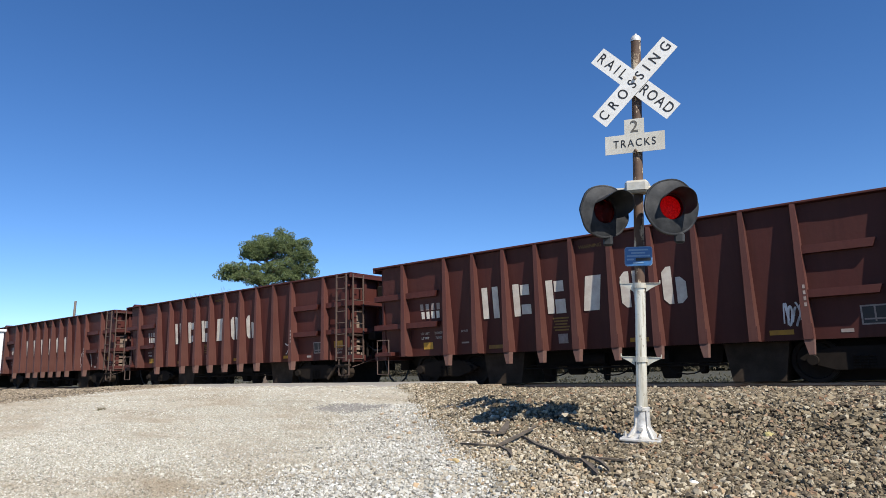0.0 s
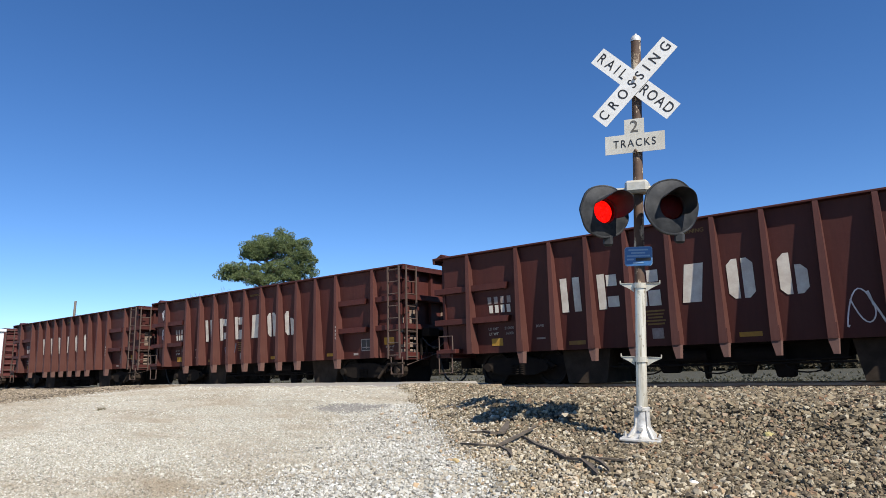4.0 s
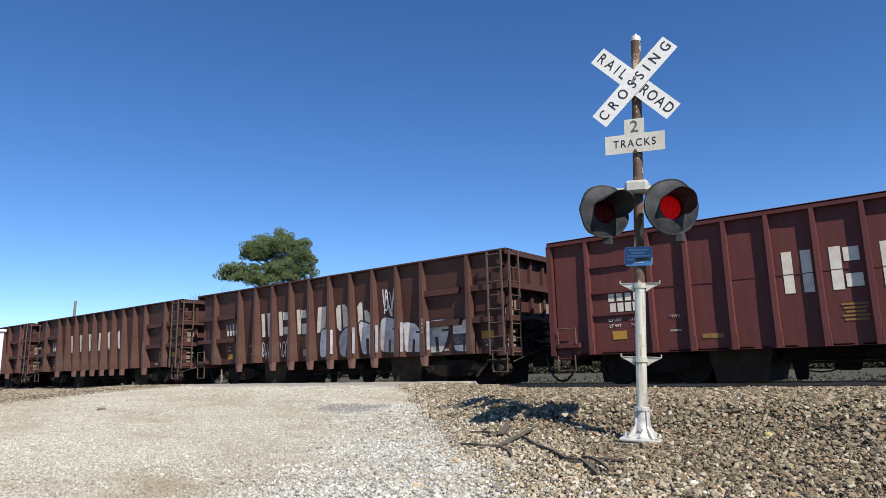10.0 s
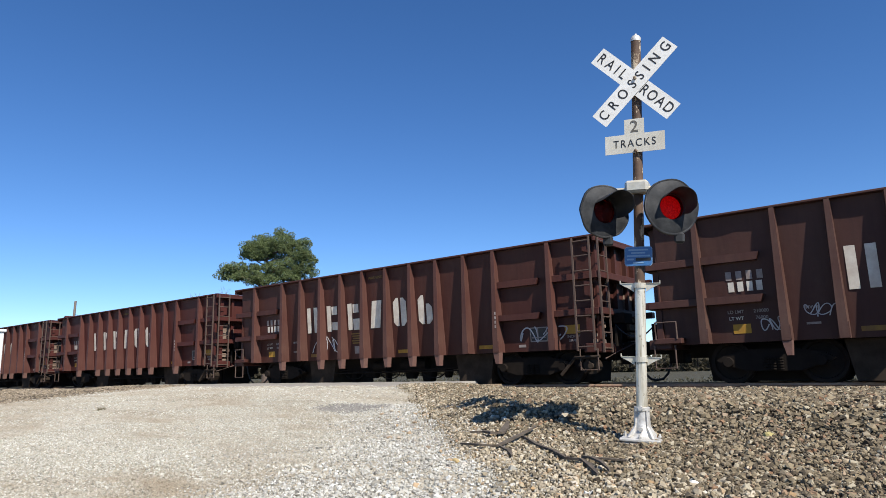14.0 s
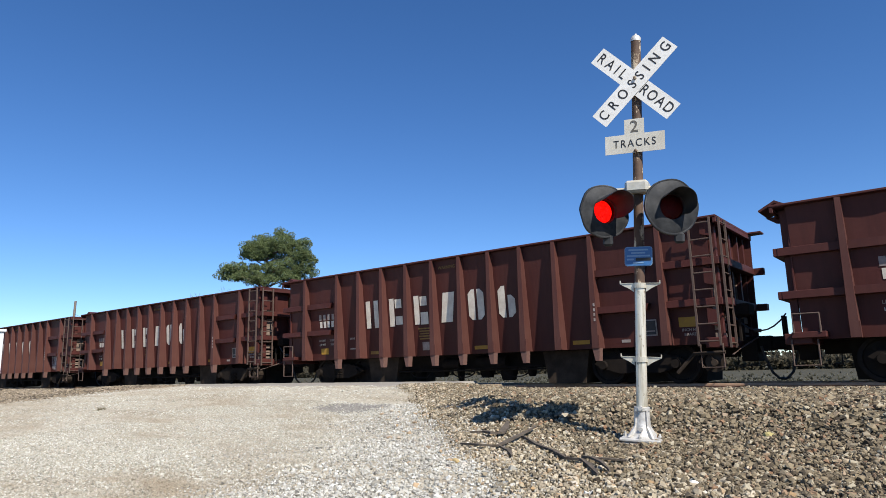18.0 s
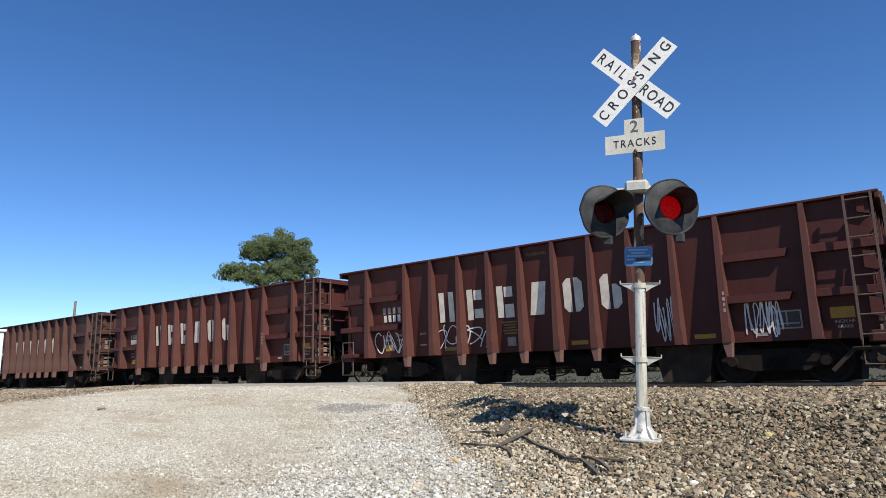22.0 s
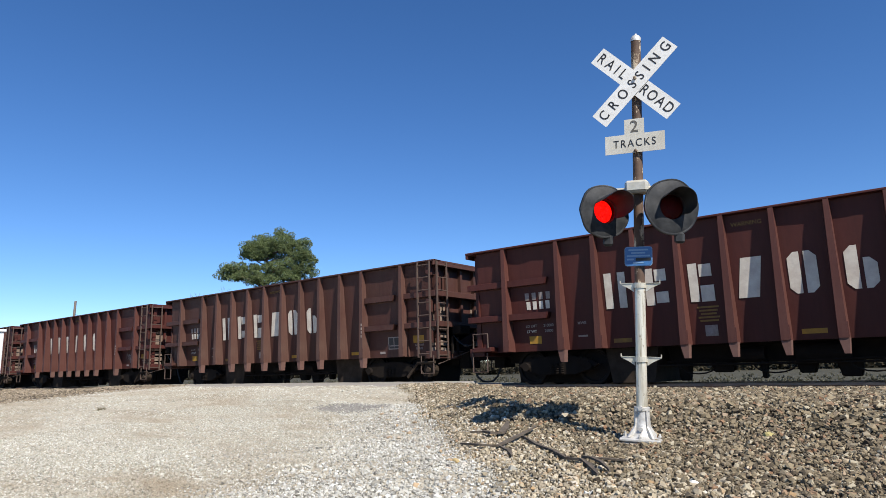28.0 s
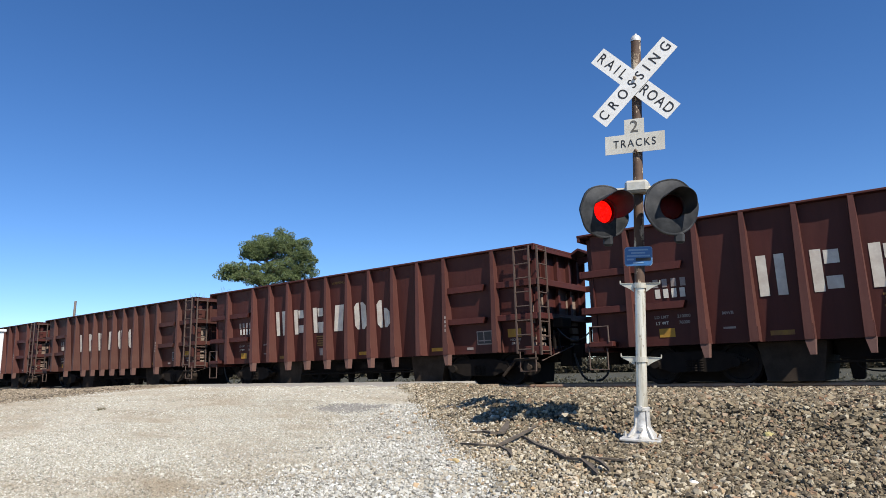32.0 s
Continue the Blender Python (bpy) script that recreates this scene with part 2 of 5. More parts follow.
def span(bm, a, b, r, r2=None, n=10, caps=True):
    """A round bar from a to b."""
    a, b = Vector(a), Vector(b)
    way = b - a
    m = Matrix.Translation((a + b) / 2) @ way.to_track_quat("Z", "Y").to_matrix().to_4x4()
    bmesh.ops.create_cone(bm, cap_ends=caps, segments=n, radius1=r, radius2=r if r2 is None else r2, depth=way.length, matrix=m)
    return bm


def tube(bm, pts, r, n=6):
    """One bent bar through all the points."""
    p = [Vector(q) for q in pts]
    rings = []
    for i, q in enumerate(p):
        d = (p[min(i + 1, len(p) - 1)] - p[max(i - 1, 0)]).normalized()
        t = d.to_track_quat("Z", "Y").to_matrix()
        rings.append([bm.verts.new(q + t @ Vector((r * math.cos(2 * math.pi * j / n), r * math.sin(2 * math.pi * j / n), 0))) for j in range(n)])
    for u, v in zip(rings, rings[1:]):
        near = min(range(n), key=lambda k: (v[k].co - u[0].co).length)
        v[:] = v[near:] + v[:near]
        for j in range(n):
            k = (j + 1) % n
            bm.faces.new((u[j], u[k], v[k], v[j]))
    bm.faces.new(rings[0][::-1])
    bm.faces.new(rings[-1])
    return bm


def prism(bm, outline, lo, hi, axis="y"):
    """An outline in two axes, drawn out along the third from lo to hi."""
    def at(u, v, w):
        return {"y": (u, w, v), "x": (w, u, v), "z": (u, v, w)}[axis]
    a = [bm.verts.new(at(u, v, lo)) for u, v in outline]
    b = [bm.verts.new(at(u, v, hi)) for u, v in outline]
    bm.faces.new(a)
    bm.faces.new(b[::-1])
    for i in range(len(a)):
        j = (i + 1) % len(a)
        bm.faces.new((a[j], a[i], b[i], b[j]))
    bmesh.ops.recalc_face_normals(bm, faces=bm.faces)
    return bm


def lathe(bm, profile, m=None, n=24):
    """Turn a profile of (radius, height) round z."""
    rings = []
    for r, h in profile:
        rings.append([bm.verts.new((m or Matrix()) @ Vector((r * math.cos(2 * math.pi * i / n), r * math.sin(2 * math.pi * i / n), h))) for i in range(n)])
    for p, q in zip(rings, rings[1:]):
        for i in range(n):
            j = (i + 1) % n
            bm.faces.new((p[i], p[j], q[j], q[i]))
    return bm


def solid(bm, name, mat):
    me = bpy.data.meshes.new(name)
    bm.to_mesh(me)
    bm.free()
    me.materials.append(mat)
    return me


def part(name, bm, mat, parent, label="", smooth=False):
    """One mesh object under a thing or a part."""
    me = bm if isinstance(bm, bpy.types.Mesh) else solid(bm, name, mat)
    if smooth:
        me.polygons.foreach_set("use_smooth", [True] * len(me.polygons))
        me.set_sharp_from_angle(angle=radians(38))
    ob = new(name, me)
    ob.parent = parent
    if label:
        ob["label"] = label
    return ob


def thing(name, label, category, group="", at=None, kind=""):
    ob = new(name)
    if at is not None:
        ob.matrix_basis = at
    return tagged(ob, label, category, group, kind)


def B():
    return bmesh.new()


def lettering(text, size, parent, m, mat, name="lettering", squeeze=1.0, thick=0.002, wide=1.0):
    cu = bpy.data.curves.new(name, "FONT")
    cu.body, cu.size, cu.align_x, cu.align_y, cu.extrude, cu.offset, cu.space_character = text, size, "CENTER", "CENTER", 0.0015, thick, wide
    tmp = bpy.data.objects.new(name, cu)
    scene.collection.objects.link(tmp)
    me = bpy.data.meshes.new_from_object(tmp.evaluated_get(bpy.context.evaluated_depsgraph_get()))
    bpy.data.objects.remove(tmp)
    me.materials.clear()
    me.materials.append(mat)
    ob = new(name, me)
    ob.parent = parent
    ob.matrix_basis = m @ Matrix.Diagonal((squeeze, 1, 1, 1))
    return ob


# ---- ground ----
BALLAST_Y = (-40, -10, 0, 4, 6, 7.0, 7.5, 7.9, 8.5, 9.0, 12, 14.4)
BALLAST_Z = (-1.5, -1.1, -0.85, -0.62, -0.5, -0.425, -0.39, -0.32, -0.1, -0.04, -0.06, -0.10)
PROFILE_Y = (-40, -10, 0, 4, 7.33, 9.3, 11, 12.5, 14.4, 14.9, 17.7, 19.0, 24, 60)
PROFILE_Z = (-1.5, -1.1, -0.85, -0.62, -0.39, -0.2, -0.11, -0.06, -0.10, -0.20, -0.20, -0.25, -0.9, -1.1)


def edge_x(y):
    """Where the pale road gravel gives way to ballast."""
    return float(np.interp(y, (-30, 0, 4.6, 6.1, 8.2, 13.4), (30, 1.4, -3.0, -4.5, -6.8, -11.9))) + 0.35 * noise.noise((y * 0.9, 3.1, 0))


def mound_x(y):
    """East edge of the ballast heap on the far side of the road."""
    return float(np.interp(y, (8, 9.7, 10.6, 13), (-25.4, -23.4, -22.7, -22.5))) + 0.5 * noise.noise((y * 0.7, 9.1, 0))


def ground_z(x, y):
    z = float(np.interp(y, PROFILE_Y, PROFILE_Z))
    if y < 14.4 and x > edge_x(y):
        k = min(1, (x - edge_x(y)) / 1.6)
        z += (float(np.interp(y, BALLAST_Y, BALLAST_Z)) - z) * k * k * (3 - 2 * k)
    if 2.5 < y < 16:
        z += 0.018 * noise.noise((x * 0.8, y * 0.8, 0)) + 0.008 * noise.noise((x * 3, y * 3, 5))
        if y < 14.6:
            if -28 < x < -8.5:
                k = min(1, max(0, (y - 7.2) / 4.3)) * min(1, (x + 28) / 2, (-8.5 - x) / 2.5)
                z += 0.14 * k * k * (3 - 2 * k)
            if x < mound_x(y) and y > 8:
                z += min(0.05, 0.02 * (y - 8)) * min(1, (mound_x(y) - x) / 1.5) * (1 + 0.5 * noise.noise((x * 0.5, y, 2)))
    return z


def steps(lo, hi, fine_lo, fine_hi, fine):
    """Lines fine in the middle and ever wider towards the horizon."""
    a = list(np.arange(fine_lo, fine_hi, fine))
    s, v = fine, fine_hi
    while v < hi:
        a.append(v)
        s *= 1.28
        v += s
    a.append(hi)
    s, v = fine * 1.28, fine_lo - fine
    while v > lo:
        a.insert(0, v)
        s *= 1.28
        v -= s
    a.insert(0, lo)
    return a


DAMP = (-9.35, 8.95, 0.75, 0.5)


def damp(x, y):
    """1 in the middle of the damp patch, 0 outside."""
    d = math.hypot((x - DAMP[0]) / DAMP[2], (y - DAMP[1]) / DAMP[3]) + 0.35 * noise.noise((x * 2.2, y * 2.2, 1))
    return min(1.0, max(0.0, (1.25 - d) / 0.55))


def ground_bed():
    """Pale road gravel, brown ballast grit and dry field; the sheet's own weights say which lies where."""
    m, n, l, b = material("gravel_ballast_and_field_ground", 0.95)
    b.inputs["Specular IOR Level"].default_value = 0.15
    wide = noised(n, l, 0.7, 5, 0.6)
    ruts = noised(n, l, 0.5, 4, 0.6, 0.45, 0.65, (0.55, 1.7, 1))
    co = n.new("ShaderNodeTexCoord").outputs["Object"]
    tone, relief = [], []
    for scale, *cols in ((60, (0.41, 0.375, 0.3), (0.3, 0.255, 0.185)), (18, (0.075, 0.06, 0.042), (0.12, 0.095, 0.066)), (3, (0.052, 0.05, 0.034), (0.075, 0.068, 0.047))):
        vor = n.new("ShaderNodeTexVoronoi")
        vor.inputs["Scale"].default_value = scale
        l.new(co, vor.inputs["Vector"])
        sep = n.new("ShaderNodeSeparateColor")
        l.new(vor.outputs["Color"], sep.inputs[0])
        r = n.new("ShaderNodeMapRange")
        r.inputs[3].default_value, r.inputs[4].default_value = 0.6, 1.25
        l.new(sep.outputs[0], r.inputs[0])
        hsv = n.new("ShaderNodeHueSaturation")
        l.new(mixed(n, l, ruts if scale == 60 else wide, *cols), hsv.inputs["Color"])
        l.new(r.outputs[0], hsv.inputs["Value"])
        tone.append(hsv.outputs[0])
        relief.append(vor.outputs["Distance"])
    which = []
    for name in ("ballast_share", "field_share"):
        q = n.new("ShaderNodeAttribute")
        q.attribute_name = name
        which.append(q.outputs["Fac"])
    c = mixed(n, l, which[0], tone[0], tone[1])
    l.new(mixed(n, l, which[1], c, tone[2]), b.inputs["Base Color"])
    bumped(n, l, b, relief[1], 0.5, 0.02)
    return m


def ground():
    xs, ys = steps(-3500, 3500, -28, 8, 0.2), steps(-3000, 3500, -5, 15.1, 0.2)
    verts = [(x, y, ground_z(x, y)) for y in ys for x in xs]
    w = len(xs)
    faces = [(j * w + i, j * w + i + 1, (j + 1) * w + i + 1, (j + 1) * w + i) for j in range(len(ys) - 1) for i in range(w - 1)]
    me = bpy.data.meshes.new("ground")
    me.from_pydata(verts, [], faces)
    me.materials.append(ground_bed())

    def soft(d, width):
        return min(1.0, max(0.0, d / width + 0.5))
    bed, field = [], []
    for x, y, _ in verts:
        rim = soft(14.6 - y, 0.4) if y < 18 else 0
        east = soft(x - edge_x(y), 0.7) if y < 15 else 0
        heap = soft(mound_x(y) - x, 0.8) * soft(y - 8, 0.8) if y < 15 else 0
        bed.append(max(1 - rim, east, heap))
        field.append(max(soft(y - 19.5, 2.0), soft(-25 - y, 3.0)))
    for name, values in (("ballast_share", bed), ("field_share", field)):
        me.attributes.new(name, "FLOAT", "POINT").data.foreach_set("value", values)
    me.polygons.foreach_set("use_smooth", [True] * len(faces))
    tagged(new("ground", me), "pale gravel road and brown ballast slope beside the railway", "ground", kind="structure")


def ico_faces():
    bm = bmesh.new()
    bmesh.ops.create_icosphere(bm, subdivisions=1, radius=1.0)
    bm.verts.ensure_lookup_table()
    v = np.array([q.co for q in bm.verts])
    f = np.array([[q.index for q in p.verts] for p in bm.faces])
    bm.free()
    return v, f


def block_faces():
    """A rough crushed-stone block."""
    v = np.array([(x, y, z) for x in (-0.8, 0.8) for y in (-0.8, 0.8) for z in (-0.8, 0.8)], float)
    f = np.array([(0, 1, 3), (0, 3, 2), (4, 6, 7), (4, 7, 5), (0, 4, 5), (0, 5, 1), (2, 3, 7), (2, 7, 6), (0, 2, 6), (0, 6, 4), (1, 5, 7), (1, 7, 3)])
    return v, f


def octa_faces():
    v = np.array([(1, 0, 0), (-1, 0, 0), (0, 1, 0), (0, -1, 0), (0, 0, 1), (0, 0, -1)], float)
    f = np.array([(0, 2, 4), (2, 1, 4), (1, 3, 4), (3, 0, 4), (2, 0, 5), (1, 2, 5), (3, 1, 5), (0, 3, 5)])
    return v, f


def scatter(name, spots, sizes, template, mat, label, category, sink=0.25, rough=0.3, flat=0.65, lift=0.0):
    """Loose stones as one sheet of real, separate pieces."""
    v, f = template
    n, k = len(spots), len(v)
    g = np.random.default_rng(7)
    p = (v[None] + g.uniform(-rough, rough, (n, k, 3))) * g.uniform(0.65, 1.25, (n, 1, 3))
    a, b, c = g.uniform(0, 6.283, (3, n))
    ca, sa, cb, sb, cc, sc = np.cos(a), np.sin(a), np.cos(b), np.sin(b), np.cos(c), np.sin(c)
    rot = np.stack([np.stack([cb * cc, -cb * sc, sb], -1), np.stack([sa * sb * cc + ca * sc, -sa * sb * sc + ca * cc, -sa * cb], -1),
                    np.stack([-ca * sb * cc + sa * sc, ca * sb * sc + sa * cc, ca * cb], -1)], 1)
    p = np.einsum("nij,nkj->nki", rot, p) * np.array((1, 1, flat)) * sizes[:, None, None]
    p += spots[:, None, :] + np.array((0, 0, 1)) * (sizes * (0.5 - sink) + g.uniform(0, lift, n))[:, None, None]
    faces = (f[None] + (np.arange(n) * k)[:, None, None]).reshape(-1, 3)
    me = bpy.data.meshes.new(name)
    me.vertices.add(n * k)
    me.vertices.foreach_set("co", p.astype(np.float32).ravel())
    me.loops.add(faces.size)
    me.loops.foreach_set("vertex_index", faces.ravel().astype(np.int32))
    me.polygons.add(len(faces))
    me.polygons.foreach_set("loop_start", np.arange(0, faces.size, 3, dtype=np.int32))
    me.update(calc_edges=True)
    me.shade_flat()
    me.materials.append(mat)
    return tagged(new(name, me), label, category, kind="stuff")


def sow(n, x0, x1, y0, y1, keep, seed, power=1.0):
    g = np.random.default_rng(seed)
    out = []
    for x, q in zip(g.uniform(x0, x1, n), g.uniform(0, 1, n)):
        y = y0 + (y1 - y0) * q ** power
        if keep(x, y):
            out.append((x, y, ground_z(x, y)))
    return np.array(out)


def in_view(x, y):
    return -3.6 * y - 1 < x < -0.02 * y + 0.3


def stones_everywhere():
    g = np.random.default_rng(3)
    s = sow(150000, -13.0, 0.4, 3.6, 14.75, lambda x, y: in_view(x, y) and x > edge_x(y) - 0.35 * g.random() ** 3, 11, 1.2)
    z = g.gamma(5, 0.0028, len(s)) + 0.007
    pale = np.array([(x - edge_x(y)) + g.normal(0, 0.8) < np.interp(y, (5.5, 8.5), (1.8, 0.5)) for x, y, _ in s])
    z = np.minimum(z * 0.87, 0.034) * np.array([np.interp(x - edge_x(y), (-0.3, 1.4), (0.62, 1.0)) for x, y, _ in s])
    near = s[:, 1] < 8.0
    for who, mat, label in ((pale, PALE_BALLAST, "pale tan and grey crushed rock beside the road"), (~pale, BALLAST, "grey-brown crushed-rock railway ballast")):
        scatter("ballast", s[who & near], z[who & near], ico_faces(), mat, label, "ballast", 0.1, 0.42, 0.9, 0.03)
        scatter("ballast", s[who & ~near], z[who & ~near] * 1.08, block_faces(), mat, label, "ballast", 0.1, 0.4, 0.9, 0.03)
    s = sow(24000, -60, -22, 8, 14.75, lambda x, y: x < mound_x(y) + 0.5, 12)
    scatter("ballast", s, g.gamma(6, 0.0028, len(s)) + 0.008, block_faces(), HEAP, "brown ballast heap beside the gravel road", "ballast", 0.2, 0.4)
    s = sow(4500, -45, 2, 14.95, 18.6, lambda x, y: not (-28.5 < x < -9.9), 14)
    scatter("ballast", s, g.gamma(7, 0.006, len(s)) + 0.02, block_faces(), BALLAST, "ballast between the ties of the track", "ballast", 0.2, 0.4)
    s = sow(115000, -14, -2.0, 2.4, 9.5, lambda x, y: in_view(x, y) and x < edge_x(y) + 2.0 * g.random() ** 3 and g.random() > 0.9 * damp(x, y) and 0.7 * noise.noise((x * 0.3 - y * 0.2, y * 1.1, 4)) + g.random() > 0.28, 13, 1.25)
    z = (g.gamma(5, 0.0016, len(s)) + 0.0034) * np.array([np.interp(edge_x(y) - x + 0.8 * noise.noise((x, y, 8)), (0, 1.6, 4.0), (1.2, 1.0, 0.7)) for x, y, _ in s])
    near = s[:, 1] < 5.0
    fresh = np.array([edge_x(y) - x + 1.2 * noise.noise((x * 0.7, y * 0.7, 3)) + g.normal(0, 0.5) < np.interp(y, (4, 9), (3.2, 1.6)) for x, y, _ in s])
    z = np.where(fresh, z * 0.98, z)
    for who, shape in ((near, block_faces()), (~near, octa_faces())):
        for mine, mat, label in ((fresh, FRESH_GRAVEL, "loose white crushed limestone along the road's edge"), (~fresh, GRAVEL, "pale compacted limestone gravel of the road")):
            scatter("gravel", s[who & mine], z[who & mine] * (1 if shape[0].shape[0] == 8 else 1.15), shape, mat, label, "gravel", 0.22, 0.3, 0.85, 0.011)
    s = sow(34000, -25, -8, 4.5, 13.2, lambda x, y: in_view(x, y) and x < edge_x(y) + 0.3 * g.random() and x > mound_x(y) - 0.3 and g.random() > 0.9 * damp(x, y), 15)
    scatter("gravel", s, g.gamma(6, 0.0021, len(s)) + 0.004, octa_faces(), GRAVEL, "pale compacted limestone gravel further up the road", "gravel", 0.35, 0.3)
    s = sow(11000, DAMP[0] - 1.4, DAMP[0] + 1.4, DAMP[1] - 0.9, DAMP[1] + 0.9, lambda x, y: g.random() < damp(x, y), 19)
    scatter("gravel", s, g.gamma(5, 0.002, len(s)) + 0.005, octa_faces(), stones("damp_grey_gravel", [(0.19, 0.18, 0.165), (0.26, 0.247, 0.225), (0.15, 0.143, 0.132), (0.3, 0.285, 0.26)]), "damp darker gravel in a hollow of the road", "gravel", 0.3, 0.3, 0.7)
    for seed, lo, hi, mat, lab, cat, bed in ((31, 0.004, 0.0022, GRAVEL, "pale loose gravel on the open yard", "gravel", False), (32, 0.009, 0.004, BALLAST, "grey-brown ballast strewn along the road", "ballast", True)):
        s = sow(16000, -16, 8, -6, 7, lambda x, y: not (in_view(x, y) and y > 2.4) and (x > edge_x(y) - 0.2 * g.random()) == bed, seed)
        scatter(cat, s, g.gamma(5, hi, len(s)) + lo, octa_faces(), mat, lab, cat, 0.2, 0.3, 0.85, 0.01)
    s = sow(500, -12, -1.0, 4.2, 9.0, lambda x, y: abs(x - edge_x(y)) < 1.2, 17)
    scatter("stone", s, np.minimum(g.gamma(6, 0.0035, len(s)) + 0.01, 0.042), ico_faces(), stones("tan_and_pale_stone", [(0.5, 0.46, 0.4), (0.36, 0.25, 0.14), (0.42, 0.38, 0.32), (0.14, 0.13, 0.12), (0.33, 0.24, 0.15)]), "tan and pale stones strewn along the road's edge", "stones", 0.1)


# ---- track and crossing ----
def track():
    for y in (15.53, 17.01):
        root = thing("rail", "rusty steel rail with a polished head on wooden ties", "rail", "rails of the track", pose(0, y, 0), "structure")
        o = [(-0.07, -0.17), (0.07, -0.17), (0.07, -0.155), (0.012, -0.13), (0.012, -0.04), (0.03, -0.036), (0.03, -0.01), (-0.03, -0.01), (-0.03, -0.036), (-0.012, -0.04), (-0.012, -0.13), (-0.07, -0.155)]
        part("web", prism(B(), o, -420, 160, "x"), RAIL_SIDE, root, "rust-brown rail web and foot")
        part("head", box(B(), (-130, 0, -0.027), (580, 0.074, 0.054), None, 0.006), RAIL_TOP, root, "worn tan-brown rail head")
    me = solid(box(B(), (0, 0, 0), (0.22, 2.6, 0.16), None, 0.012), "tie", TIE_WOOD)
    bed = thing("track_bed", "creosoted wooden ties bedded in ballast", "ties", kind="structure")
    for i in range(150):
        x = 3.0 - i * 0.53
        if -28.3 < x < -10.0:
            continue
        t = part("tie", me, TIE_WOOD, bed)
        t.matrix_basis = pose(x + random.uniform(-0.03, 0.03), 16.27 + random.uniform(-0.06, 0.06), -0.255 + random.uniform(-0.01, 0.01), 0, 0, random.uniform(-1, 1))
    road = thing("road_crossing", "pale grey paved road crossing level with the rails", "crossing", kind="structure")
    part("approach_slab", box(B(), (-19.35, 13.75, 0.0), (17.1, 2.9, 0.2), pose(0, 0, 0, 1.0).to_3x3(), 0.05), CONCRETE, road)
    part("centre_slab", box(B(), (-19.1, 16.27, -0.1), (17.6, 1.32, 0.24), None, 0.02), CONCRETE, road)
    part("far_slab", box(B(), (-20.3, 18.6, -0.19), (15.2, 3.0, 0.27), None, 0.02), CONCRETE, road)
    part("end_timber", box(B(), (-10.1, 14.75, -0.07), (0.45, 0.5, 0.22), None, 0.02), plain("tan_timber", (0.23, 0.17, 0.11), 0.9, 0, (0.1, 0.08, 0.06), 0.5, 12, 0.4), road, "tan weathered timber end")


# ---- the train ----
HALF = 7.39
OUT = 1.55


SHEET = {"out": 1.415, "lean": 0.22}


def sheet_y(z):
    """How far out the side sheet lies: it leans in towards the sill."""
    return SHEET["out"] - SHEET["lean"] * (3.6 - z) / 2.7


def rib_mesh(top, low, w0, w1):
    """A tapered post with a folded lip; local: x along the car, y outwards (negative), z from the rail."""
    bm = B()
    vs = []
    for z, w in ((top, w0), (low + 0.25, w1), (low, w1)):
        d = sheet_y(z) - 0.01
        vs.append([bm.verts.new(p) for p in ((-w / 2 - 0.03, -d, z), (-w / 2, -OUT, z), (w / 2, -OUT, z), (w / 2 + 0.0, -d, z))])
    for p, q in zip(vs, vs[1:]):
        for i in range(3):
            bm.faces.new((p[i], p[i + 1], q[i + 1], q[i]))
        bm.faces.new((p[3], p[0], q[0], q[3]))
    bm.faces.new(vs[0])
    bm.faces.new(vs[-1][::-1])
    bmesh.ops.recalc_face_normals(bm, faces=bm.faces)
    box(bm, (w1 / 2 + 0.012, -OUT + 0.05, low + 0.16), (0.02, 0.09, 0.3))
    return bm


def stub_mesh(low):
    return prism(B(), [(-0.09, low), (0.1, low), (0.075, low - 0.3), (-0.02, low - 0.3)], -OUT + 0.02, -OUT + 0.2, "y")


def stroke(bm, pts, w, y):
    """A flat painted ribbon on the side of the car; pts are (x, z)."""
    p = [Vector(q) for i, q in enumerate(pts) if i == 0 or (Vector(q) - Vector(pts[i - 1])).length > 1e-3]
    pairs = []
    for i, q in enumerate(p):
        d = (p[min(i + 1, len(p) - 1)] - p[max(i - 1, 0)])
        if d.length < 1e-5:
            d = Vector((1, 0))
        n = Vector((-d.y, d.x)).normalized() * w / 2
        pairs.append([bm.verts.new((e.x, -sheet_y(e.y) - y, e.y)) for e in (q + n, q - n)])
    for u, v in zip(pairs, pairs[1:]):
        bm.faces.new((u[0], u[1], v[1], v[0]))
    return bm


def patch(bm, x, z, w, h, y=0.006):
    q = [(x - w / 2, z - h / 2), (x + w / 2, z - h / 2), (x + w / 2, z + h / 2), (x - w / 2, z + h / 2)]
    bm.faces.new([bm.verts.new((u, -sheet_y(v) - y, v)) for u, v in q])
    return bm


def facet(bm, pts, y=0.006):
    """A flat painted shape on the side sheet; pts are (x, z)."""
    bm.faces.new([bm.verts.new((u, -sheet_y(v) - y, v)) for u, v in pts])
    return bm


def stencil(text, size, car, x, z, mat, label=""):
    ob = lettering(text, size, car, pose(x, -sheet_y(z) - 0.008, z, 90), mat, "stencil", thick=0.0015)
    if label:
        ob["label"] = label
    return ob


